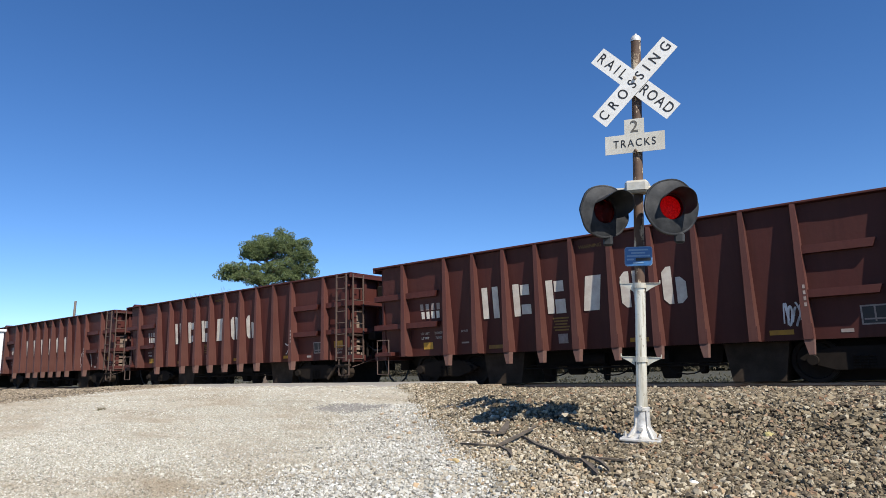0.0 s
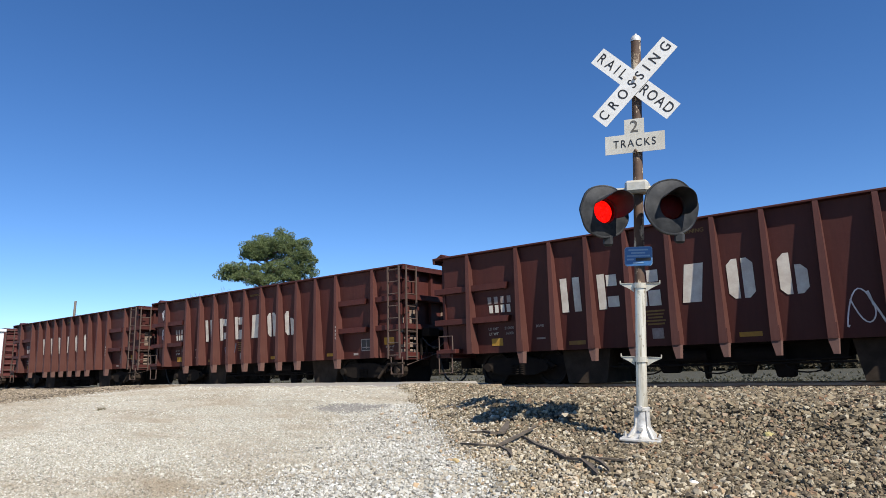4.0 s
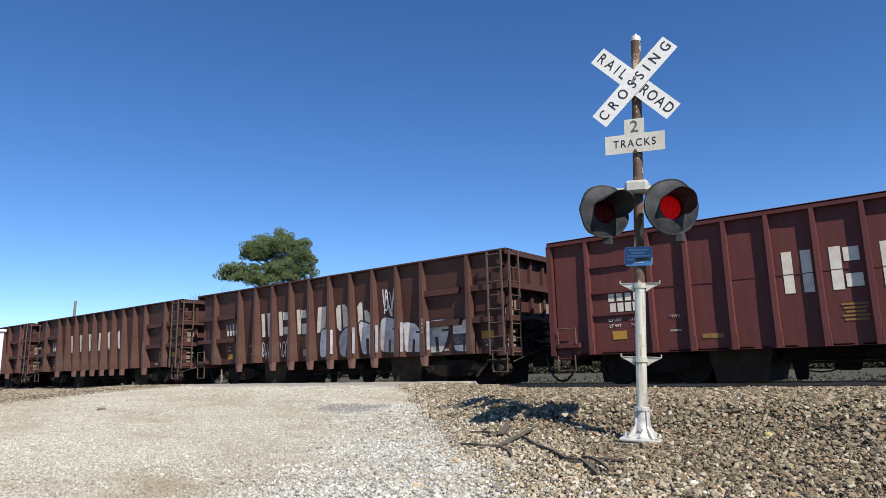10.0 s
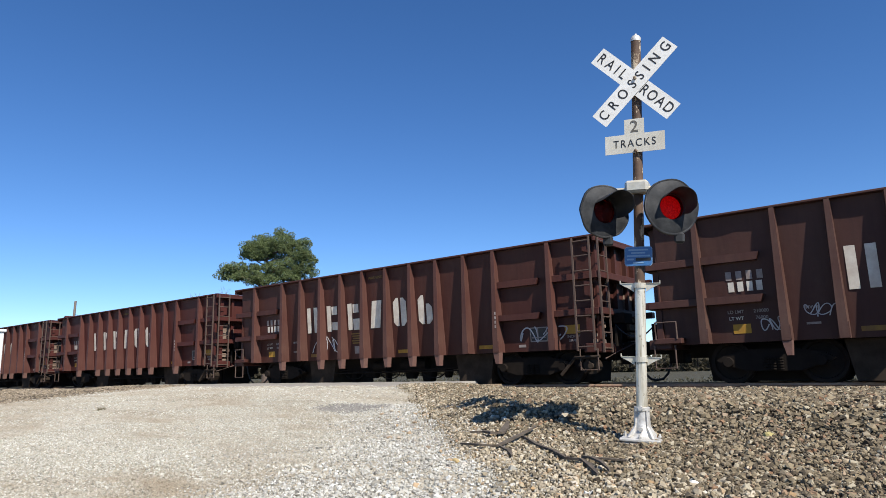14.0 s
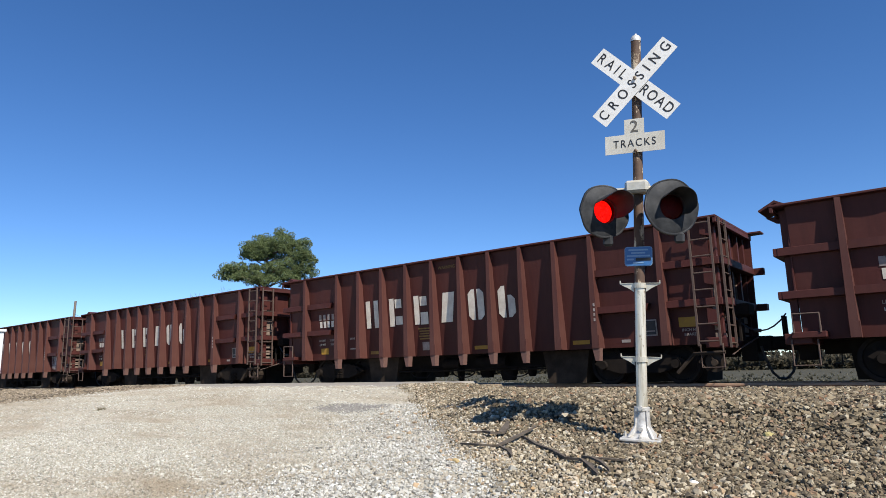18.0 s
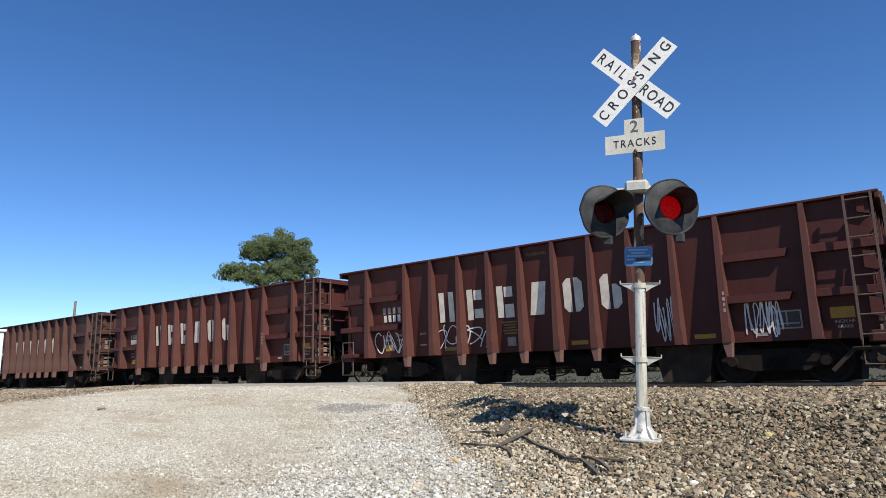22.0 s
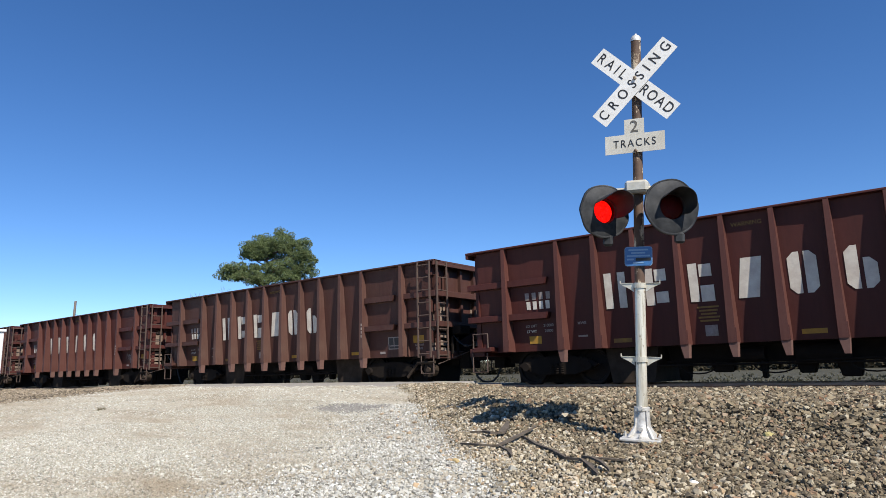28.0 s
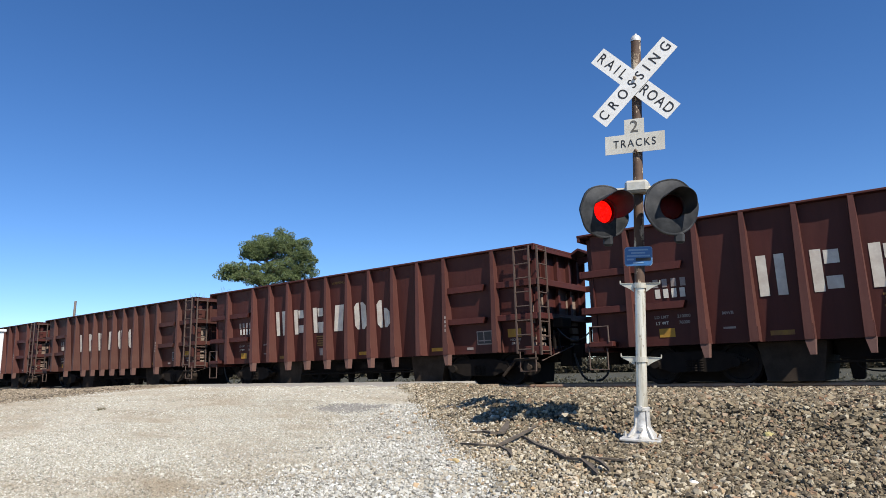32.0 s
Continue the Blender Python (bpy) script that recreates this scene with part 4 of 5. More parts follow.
SLACK = (-0.03, 0.11, 0.12, 0.12, 0.16, 0.06, 0.14, 0.05, 0.06, 0.02, 0.1, 0.0, 0.06, 0.13, 0.2, 0.26, 0.26, 0.09, 0.0, 0.1, 0.1)
CARS = []


def rear_x(t):
    """Where the rear end of the first car stands at t seconds."""
    return 14.7 * (3.716e-6 * t ** 3 + 2.3047e-4 * t ** 2 + 0.590333 * t - 0.95947)


def graffiti(car, x0, x1, z0, z1, n, seed, mat, w=0.035, label="white spray-painted scribble"):
    """Looping unreadable tag strokes."""
    g = random.Random(seed)
    for i in range(n):
        cx = x0 + (x1 - x0) * (i + 0.5) / n
        wd, ht = (x1 - x0) / n * 0.62, (z1 - z0) / 2
        a, b, p = g.uniform(1, 2.2), g.uniform(1, 2.6), g.uniform(0, 6.28)
        pts = [(cx + wd * math.sin(a * s * 0.5 + p), (z0 + z1) / 2 + ht * math.cos(b * s * 0.55 + p * 0.7) * (0.75 + 0.25 * math.sin(s))) for s in np.linspace(0, 7.5, 26)]
        part("spray_scribble", stroke(B(), pts, w * g.uniform(0.7, 1.2), 0.012 + 0.0006 * i), mat, car, label)


def big_tag(car, x0, x1, z0, z1, seed):
    """A row of fat silver sprayed shapes with dark gaps."""
    g = random.Random(seed)
    n = 7
    for i in range(n):
        a = x0 + (x1 - x0) * i / n
        b = x0 + (x1 - x0) * (i + 0.86) / n
        cx, cz, hw, hh = (a + b) / 2, (z0 + z1) / 2 + g.uniform(-0.06, 0.06), (b - a) / 2 * g.uniform(0.92, 1.12), (z1 - z0) / 2 * g.uniform(0.85, 1.1)
        lean, p1, p2 = g.uniform(-0.15, 0.2), g.uniform(0, 6.28), g.uniform(0, 6.28)
        q = []
        for k in range(18):
            th = 2 * math.pi * k / 18
            c, s = math.cos(th), math.sin(th)
            r = 1 + 0.13 * math.sin(2 * th + p1) + 0.1 * math.sin(3 * th + p2)
            q.append((cx + hw * r * math.copysign(abs(c) ** 0.6, c) + lean * s * hh, max(z0 - 0.02, cz + hh * r * math.copysign(abs(s) ** 0.6, s))))
        bm = B()
        bm.faces.new([bm.verts.new((u, -sheet_y(v) - 0.009, v)) for u, v in q])
        part("spray_shape", bm, SPRAY_GREY if i % 2 else SPRAY, car, "fat silver spray-painted shape")
        part("spray_outline", stroke(B(), q + q[:1], 0.045, 0.012), BLACK_MARK, car, "black outline")
        part("spray_notch", stroke(B(), [(cx - lean * 0.2, z0 + 0.02), (cx + g.uniform(-0.03, 0.05), cz - hh * g.uniform(0.0, 0.4))], g.uniform(0.07, 0.13), 0.013), BLACK_MARK, car)
        part("spray_notch", stroke(B(), [(cx + hw * g.uniform(0.3, 0.5), cz + hh * g.uniform(0.2, 0.5)), (cx + hw * 1.05, cz + hh * g.uniform(0.2, 0.5))], 0.06, 0.013), BLACK_MARK, car)


def brake_wheel(car, paint):
    bm = B()
    x, y, z = HALF + 0.16, 0.15, 3.12
    pts = [(x, y + 0.27 * math.cos(a), z + 0.27 * math.sin(a)) for a in np.linspace(0, 2 * math.pi, 17)]
    tube(bm, pts, 0.018, 6)
    for a in np.linspace(0, math.pi, 5)[:4]:
        span(bm, (x, y + 0.26 * math.cos(a), z + 0.26 * math.sin(a)), (x, y - 0.26 * math.cos(a), z - 0.26 * math.sin(a)), 0.012, None, 6)
    part("brake_wheel", bm, SHADE_DARK_STEEL, car, "round spoked hand-brake wheel")
    part("brake_housing", box(B(), (HALF - 0.05, y, z - 0.05), (0.3, 0.5, 0.55), None, 0.03), SHADE_DARK_STEEL, car)
    part("brake_rod", span(B(), (HALF + 0.05, y, z - 0.3), (HALF + 0.05, y, 1.1), 0.018, None, 6), SHADE_DARK_STEEL, car)


def end_plate(car, paint, k):
    """A folded plate that sticks out at the top of one end."""
    x, up = (HALF, 0.0) if k > 0 else (-HALF - 0.02, 0.07)
    y0 = 0.55 if k > 0 else -1.2
    o = [(x - k * 0.12, 3.6 + up), (x + k * 0.22, 3.78 + up), (x + k * 0.56, 3.6 + up), (x + k * 0.54, 3.56 + up), (x + k * 0.22, 3.72 + up), (x - k * 0.1, 3.54 + up)]
    part("end_plate", prism(B(), o, y0, y0 + 0.9, "y"), paint, car, "folded steel plate")
    part("plate_bracket", prism(B(), [(x, 3.58), (x + k * 0.5, 3.56), (x + k * 0.3, 3.42), (x, 3.36)], y0 + 0.4, y0 + 0.46, "y"), paint, car)


def train():
    ribbed = gondola("ribbed", PAINT["red"])
    smooth = gondola("smooth", PAINT["fresh"])
    SHEET["out"], SHEET["lean"] = 1.415, 0.22
    first = True
    for i, tone in enumerate(LOOKS):
        at = pose(rear_x(0) - PITCH * i + SLACK[i] + HALF, 16.25, 0)
        if tone == "fresh":
            car = smooth
        elif first:
            car, first = ribbed, False
        else:
            car = copy_thing(ribbed, at)
            if tone != "red":
                for o in car.children_recursive:
                    for kit in (PAINT, RIB_PAINT):
                        if o.data and o.data.materials[0] == kit["red"]:
                            o.material_slots[0].link = "OBJECT"
                            o.material_slots[0].material = kit[tone]
        car.matrix_basis = at
        tagged(car, LABELS[tone], "railway car", "cars of the passing train")
        CARS.append(car)
    g = random.Random(5)
    for i, car in enumerate(CARS):
        paint = PAINT[LOOKS[i]]
        if i in (0, 1, 5, 11, 14):
            brake_wheel(car, paint)
        if i in (1, 3, 4, 5, 7, 13, 17, 18):
            end_plate(car, paint, 1)
        if i in (1, 2, 3, 4, 9, 10, 11):
            end_plate(car, paint, -1)
    graffiti(CARS[0], 3.9, 4.35, 1.15, 1.65, 6, 1, SPRAY)
    graffiti(CARS[3], -7.0, -6.5, 2.88, 3.35, 4, 2, SPRAY, 0.04)
    graffiti(CARS[3], -7.0, -6.5, 2.02, 2.55, 4, 19, SPRAY, 0.04)
    graffiti(CARS[3], -2.3, -1.6, 1.0, 1.7, 3, 3, SPRAY_BLUE, 0.035, "blue spray-painted scribble")
    graffiti(CARS[2], 2.6, 4.6, 1.0, 1.9, 5, 12, SPRAY)
    big_tag(CARS[6], -0.5, 6.2, 0.96, 1.98, 4)
    for x in (0.43, 1.47, 2.5, 3.54, 4.58):
        part("spray_smear", box(B(), (x + 0.02, -OUT - 0.002, 1.45), (0.11, 0.004, g.uniform(0.6, 0.9))), SPRAY_GREY if x > 1 else SPRAY, CARS[6], "silver spray paint over a rib")
    graffiti(CARS[6], 2.65, 3.25, 2.1, 3.0, 4, 5, SPRAY)
    graffiti(CARS[6], -3.65, -2.95, 1.05, 1.7, 5, 6, SPRAY, 0.03)
    graffiti(CARS[6], -2.6, -1.9, 1.05, 1.75, 5, 18, SPRAY, 0.03)
    graffiti(CARS[1], 3.75, 4.3, 1.1, 1.6, 4, 15, SPRAY)
    graffiti(CARS[7], -5.3, -4.8, 1.1, 1.42, 3, 16, SPRAY_GREY, 0.025, "grey spray-painted scribble")
    graffiti(CARS[7], -4.45, -3.8, 1.3, 1.6, 3, 17, SPRAY_GREY, 0.025, "grey spray-painted scribble")
    graffiti(CARS[8], -3.4, -2.0, 1.1, 1.7, 4, 7, SPRAY)
    graffiti(CARS[8], 5.0, 6.3, 1.1, 1.6, 3, 8, SPRAY_GREY)
    graffiti(CARS[12], -6.3, -5.0, 0.95, 1.7, 4, 9, SPRAY)
    graffiti(CARS[12], -3.9, -1.8, 1.0, 1.75, 5, 10, SPRAY)
    graffiti(CARS[12], 2.75, 3.35, 0.95, 2.0, 6, 11, SPRAY, 0.026)
    graffiti(CARS[12], 4.7, 5.4, 0.95, 1.8, 8, 13, SPRAY, 0.026)
    graffiti(CARS[17], 4.95, 5.4, 1.25, 1.6, 4, 14, DIM_MARK, 0.018, "small faint grey scribble")
    # a hose sags across every gap, carried by the car in front
    for i, car in enumerate(CARS[:-1]):
        rear = HALF + (0.12 if LOOKS[i] == "fresh" else 0.3)
        gap = PITCH - HALF - rear
        pts = [(-rear - 0.05 - (gap - 0.1) * s, -0.75, 1.46 - 0.34 * 4 * s * (1 - s)) for s in np.linspace(0, 1, 9)]
        part("brake_cable", tube(B(), pts, 0.018), RUBBER, car, "sagging black cable")
        part("cable_sleeve", span(B(), pts[4], pts[5], 0.04, None, 8), RUBBER, car)


# ---- the crossing signal ----
SIGNAL = pose(-2.975, 7.33, -0.385) @ pose(0, 0, 0, 0, 3.7, 0) @ pose(0, 0, 0, 0, 0, 12.7)
ADDED_BLADES = []


def plate(bm, w, h, c, thick, r=0.02):
    """A thin plate facing -y with rounded corners, round c = (x, y, z)."""
    o = []
    for sx, sz, a0 in ((1, 1, 0), (-1, 1, 90), (-1, -1, 180), (1, -1, 270)):
        for a in (0, 45, 90):
            q = radians(a0 + a)
            o.append((c[0] + sx * (w / 2 - r) + r * math.cos(q), c[2] + sz * (h / 2 - r) + r * math.sin(q)))
    return prism(bm, o, c[1] - thick / 2, c[1] + thick / 2, "y")


def flash_lamp(root, x, z, yaw, name, hood):
    """Backboard, hood, housing and red lens; an added unseen blade blocks the steady glow."""
    at = pose(x, -0.16, z) @ pose(0, 0, 0, 0, 0, yaw) @ Matrix.Scale(0.92, 4)
    def dent(bm):
        for v in bm.verts:
            r = Vector((v.co.x, v.co.z)).length
            if r > 0.2:
                k = (r - 0.2) / 0.14 * (1.0 if name == "left" else 0.6)
                a = math.atan2(v.co.z, v.co.x)
                q = (math.cos(a) * 1.3, math.sin(a) * 1.3, 2.0 if name == "left" else 7.0)
                v.co.y += 0.05 * k * noise.noise(q)
                v.co *= 1 + 0.06 * k * noise.noise((q[1] * 1.6, q[0] * 1.6, q[2] + 3))
        return bm
    board = part("flash_lamp", dent(lathe(B(), [(0.34, 0.0), (0.345, 0.012), (0.33, 0.02), (0.16, 0.03), (0.155, 0.0), (0.155, -0.03)], pose(0, 0, 0, 90), 40)), LAMP_GREY, root, "round dark grey backboard with a hooded red lens", True)
    board.matrix_basis = at
    part("rim", dent(lathe(B(), [(0.34, -0.02), (0.352, -0.015), (0.352, 0.02), (0.34, 0.022), (0.33, 0.02)], pose(0, 0, 0, 90), 40)), LAMP_BLACK, board, "", True)
    part("housing", lathe(B(), [(0.335, -0.005), (0.25, -0.03), (0.22, -0.14), (0.12, -0.24), (0.0, -0.25)], pose(0, 0, 0, 90), 32), LAMP_BLACK, board, "black cast housing", True)
    # hood: a tunnel open below, longest on top
    bm = B()
    rings = []
    n = 26
    for i in range(n + 1):
        a = radians(-30 + 182 * i / n)
        r0, r1 = 0.165, 0.185
        ln = float(np.interp(i / n, (0, 0.1, 0.4, 0.7, 0.93, 1), (0.12, 0.24, 0.3, 0.3, 0.27, 0.2))) * hood
        ca, sa = math.cos(a), math.sin(a)
        rings.append([bm.verts.new((r0 * ca, -0.02, r0 * sa)), bm.verts.new((r1 * ca * 1.02, -0.02 - ln, r1 * sa)),
                      bm.verts.new(((r1 + 0.006) * ca * 1.02, -0.02 - ln, (r1 + 0.006) * sa)), bm.verts.new(((r0 + 0.006) * ca, -0.02, (r0 + 0.006) * sa))])
    for p, q in zip(rings, rings[1:]):
        for j in range(4):
            k = (j + 1) % 4
            bm.faces.new((p[j], p[k], q[k], q[j]))
    bmesh.ops.recalc_face_normals(bm, faces=bm.faces)
    part("hood", bm, LAMP_BLACK, board, "black sheet-metal hood", True)
    part("lens", lathe(B(), [(0.155, 0.0), (0.14, 0.022), (0.1, 0.04), (0.05, 0.05), (0.001, 0.052)], pose(0, 0, 0, 90), 32), RED_GLASS, board, "domed red glass lens", True)
    part("bulb_reflector", lathe(B(), [(0.15, -0.05), (0.1, -0.06), (0.001, -0.065)], pose(0, 0, 0, 90), 24), (RED_GLOW if name == "left" else RED_GLOW_DIM), board, "glowing red reflector", True)
    # added blade in place of switching: slides back through the reflector to uncover the glow
    bm = lathe(B(), [(0.152, 0.0), (0.152, 0.004), (0.001, 0.004)], pose(0, 0, 0, 90), 28)
    blade = part("shutter_blade", bm, LAMP_BLACK, board, "thin black blade, added to block the light")
    blade.matrix_basis = pose(0, 0.03, 0)
    ADDED_BLADES.append((name, blade))
    return board


RED_GLASS = lens_glass("red_signal_glass", (0.17, 0.012, 0.012), 0.75)
RED_GLOW = glowing("lit_red_reflector", (1.0, 0.07, 0.04), 1.5)
RED_GLOW_DIM = glowing("dimmer_red_reflector", (1.0, 0.05, 0.1), 0.2)


def crossing_signal():
    s = thing("crossing_signal", "crossing signal on a leaning rusty mast with two red lamps", "crossing signal", at=SIGNAL)
    part("upper_mast", span(B(), (0, 0, 1.6), (0, 0, 4.78), 0.058, None, 20), RUST_MAST, s, "rusty brown upper mast with peeling paint", True)
    part("mast_cap", lathe(B(), [(0.062, 4.75), (0.063, 4.79), (0.045, 4.82), (0.018, 4.835), (0.012, 4.85), (0.0, 4.852)], None, 20), CAST_SILVER, s, "domed grey cap", True)
    part("lower_mast", span(B(), (0, 0, 0.1), (0, 0, 1.74), 0.062, 0.06, 24), SILVER_MAST, s, "silver-painted lower mast", True)
    base = part("base_casting", lathe(B(), [(0.17, 0.035), (0.13, 0.06), (0.094, 0.12), (0.08, 0.22), (0.076, 0.32), (0.088, 0.33), (0.088, 0.365), (0.078, 0.372), (0.066, 0.365)], None, 24), CAST_SILVER, s, "flared silver cast base", True)
    part("base_plate", box(B(), (0, 0, 0.018), (0.44, 0.44, 0.036), None, 0.01), CAST_SILVER, base)
    for a in range(4):
        q = radians(45 + 90 * a)
        part("base_web", prism(B(), [(0.07, 0.34), (0.092, 0.34), (0.105, 0.16), (0.2, 0.04), (0.07, 0.04)], -0.012, 0.012, "y"), CAST_SILVER, base).matrix_basis = pose(0, 0, 0, 0, 0, 45 + 90 * a)
        part("anchor_bolt", span(span(B(), (0.19 * math.cos(q + 0.785), 0.19 * math.sin(q + 0.785), 0.02), (0.19 * math.cos(q + 0.785), 0.19 * math.sin(q + 0.785), 0.085), 0.012, None, 8), (0.19 * math.cos(q + 0.785), 0.19 * math.sin(q + 0.785), 0.036), (0.19 * math.cos(q + 0.785), 0.19 * math.sin(q + 0.785), 0.062), 0.024, None, 6), CAST_SILVER, base)
    for z in (0.1, 0.33):
        part("set_screw", span(B(), (0.0, -0.07, z + 0.03), (0.0, -0.125, z + 0.03), 0.026, None, 8), CAST_SILVER, base)
    part("footing", box(B(), (0.0, 0.0, -0.12), (0.42, 0.42, 0.24), None, 0.02), CONCRETE, s, "pale concrete footing")
    for z in (0.9, 1.745):
        st = part("climbing_step", lathe(B(), [(0.063, z - 0.03), (0.074, z - 0.03), (0.074, z + 0.03), (0.063, z + 0.03)], None, 20), GALVANIZED, s, "clamped galvanized step")
        for k in (-1, 1):
            part("step_arm", prism(box(B(), (k * 0.223, 0, z + 0.042), (0.008, 0.04, 0.036)), [(k * 0.07, z + 0.02), (k * 0.225, z + 0.028), (k * 0.225, z + 0.016), (k * 0.13, z - 0.03), (k * 0.07, z - 0.07)], -0.012, 0.012, "y"), GALVANIZED, st)
            part("step_tread", box(B(), (k * 0.145, 0, z + 0.028), (0.15, 0.045, 0.006)), GALVANIZED, st)
    # crossbuck
    c = Vector((-0.01, -0.09, 4.19))
    for ang, txt, y in ((45 + 1.3, "CROSSING", -0.012), (-45 + 1.3, None, 0.0)):
        m = Matrix.Translation(c + Vector((0, y, 0))) @ pose(0, 0, 0, 0, -ang, 0)
        b = part("crossbuck_blade", plate(B(), 1.22, 0.229, (0, 0, 0), 0.006, 0.006), SIGN_WHITE, s, "white crossbuck blade with black capital letters")
        b.matrix_basis = m
        face = pose(0, -0.005, 0, 90)
        if txt:
            lettering("CROSSING", 0.176, b, pose(0.01, -0.005, -0.0, 90), SIGN_BLACK, squeeze=0.84, thick=0.0005, wide=1.86)
        else:
            lettering("RAIL", 0.178, b, pose(-0.36, -0.005, -0.0, 90), SIGN_BLACK, squeeze=0.85, thick=0.0005, wide=1.55)
            lettering("ROAD", 0.178, b, pose(0.35, -0.005, -0.0, 90), SIGN_BLACK, squeeze=0.84, thick=0.0005, wide=1.22)
    part("crossbuck_bolt", span(B(), (0.0, -0.13, 4.24), (0.0, -0.09, 4.24), 0.02, None, 8), RUST_MAST, s)
    # two-tracks sign
    t = part("track_count_sign", prism(B(), [(-0.345, -0.115), (0.345, -0.115), (0.345, 0.115), (0.115, 0.115), (0.115, 0.3), (-0.115, 0.3), (-0.115, 0.115), (-0.345, 0.115)], -0.003, 0.003, "y"), SIGN_AGED, s, "aged white inverted-T sign with black letters")
    t.matrix_basis = pose(-0.02, -0.085, 3.44) @ pose(0, 0, 0, 0, -0.5, 0)
    lettering("TRACKS", 0.132, t, pose(0.0, -0.005, 0.0, 90), SIGN_BLACK, thick=0.0, squeeze=0.86, wide=1.27)
    lettering("2", 0.2, t, pose(0.0, -0.005, 0.2, 90), SIGN_FADED)
    part("sign_bolt", span(B(), (0.0, -0.02, -0.085), (0.03, 0.0, -0.11), 0.018, None, 6), RUST_MAST, t)
    # lamps on their crossarm
    part("junction_box", box(B(), (0, -0.06, 2.9), (0.27, 0.2, 0.15), None, 0.03), GALVANIZED, s, "grey cast junction box")
    part("crossarm", span(B(), (-0.42, 0.0, 2.9), (0.42, 0.0, 2.9), 0.025, None, 12), GALVANIZED, s, "galvanized pipe crossarm")
    for k, nm, yaw in ((-1, "left", 44), (1, "right", 34)):
        flash_lamp(s, (-0.375 if k < 0 else 0.385), 2.62, yaw, nm, 1.4 if k < 0 else 1.0)
        part("lamp_hanger", box(B(), (k * 0.4, 0.02, 2.8), (0.08, 0.08, 0.22), None, 0.01), LAMP_BLACK, s)
        part("lamp_bracket", box(B(), (0.46 if k > 0 else -0.34, -0.1, 2.27), (0.11, 0.08, 0.12), None, 0.02), LAMP_GREY, s)
    # emergency notice
    n = part("notice_sign", plate(B(), 0.3, 0.215, (0, 0, 0), 0.004, 0.025), SIGN_BLUE, s, "small blue enamel notice with pale print")
    n.matrix_basis = pose(0.0, -0.075, 2.08)
    part("notice_border", plate(B(), 0.312, 0.227, (0, 0.003, 0), 0.003, 0.03), SIGN_PALE, n)
    for z, w in ((0.075, 0.22), (0.04, 0.16), (0.005, 0.26)):
        part("print_bar", plate(B(), w, 0.018, (0, -0.004, z), 0.002, 0.004), SIGN_PALE, n)
    part("print_bar", plate(B(), 0.08, 0.02, (-0.09, -0.004, -0.035), 0.002, 0.004), SIGN_PALE, n)
    part("number_bar", plate(B(), 0.17, 0.035, (0.055, -0.004, -0.035), 0.002, 0.004), SIGN_BLACK, n, "dark number strip")
    part("print_bar", plate(B(), 0.12, 0.014, (0, -0.004, -0.075), 0.002, 0.004), SIGN_PALE, n)


# ---- loose things ----
def bent_wood(pts, w, h, label):
    """A split, weathered length of timber lying on the ballast."""
    bm = B()
    rings = []
    for i, (x, y, up) in enumerate(pts):
        k = min(i, len(pts) - 2)
        d = Vector((pts[k + 1][0] - pts[k][0], pts[k + 1][1] - pts[k][1])).normalized()
        s = Vector((-d.y, d.x)) * w / 2 * random.uniform(0.7, 1.1) * (0.45 if i in (0, len(pts) - 1) else 1)
        z = ground_z(x, y) + up + 0.036
        rings.append([bm.verts.new(q) for q in ((x + s.x, y + s.y, z), (x + s.x * 0.9, y + s.y * 0.9, z + h), (x - s.x, y - s.y, z + h * random.uniform(0.8, 1.2)), (x - s.x, y - s.y, z))])
    for p, q in zip(rings, rings[1:]):
        for j in range(4):
            bm.faces.new((p[j], p[(j + 1) % 4], q[(j + 1) % 4], q[j]))
    bm.faces.new(rings[0][::-1])
    bm.faces.new(rings[-1])
    bmesh.ops.recalc_face_normals(bm, faces=bm.faces)
    tagged(new("wood_scrap", solid(bm, "wood_scrap", OLD_WOOD)), label, "wood scrap", "broken timber on the ballast")


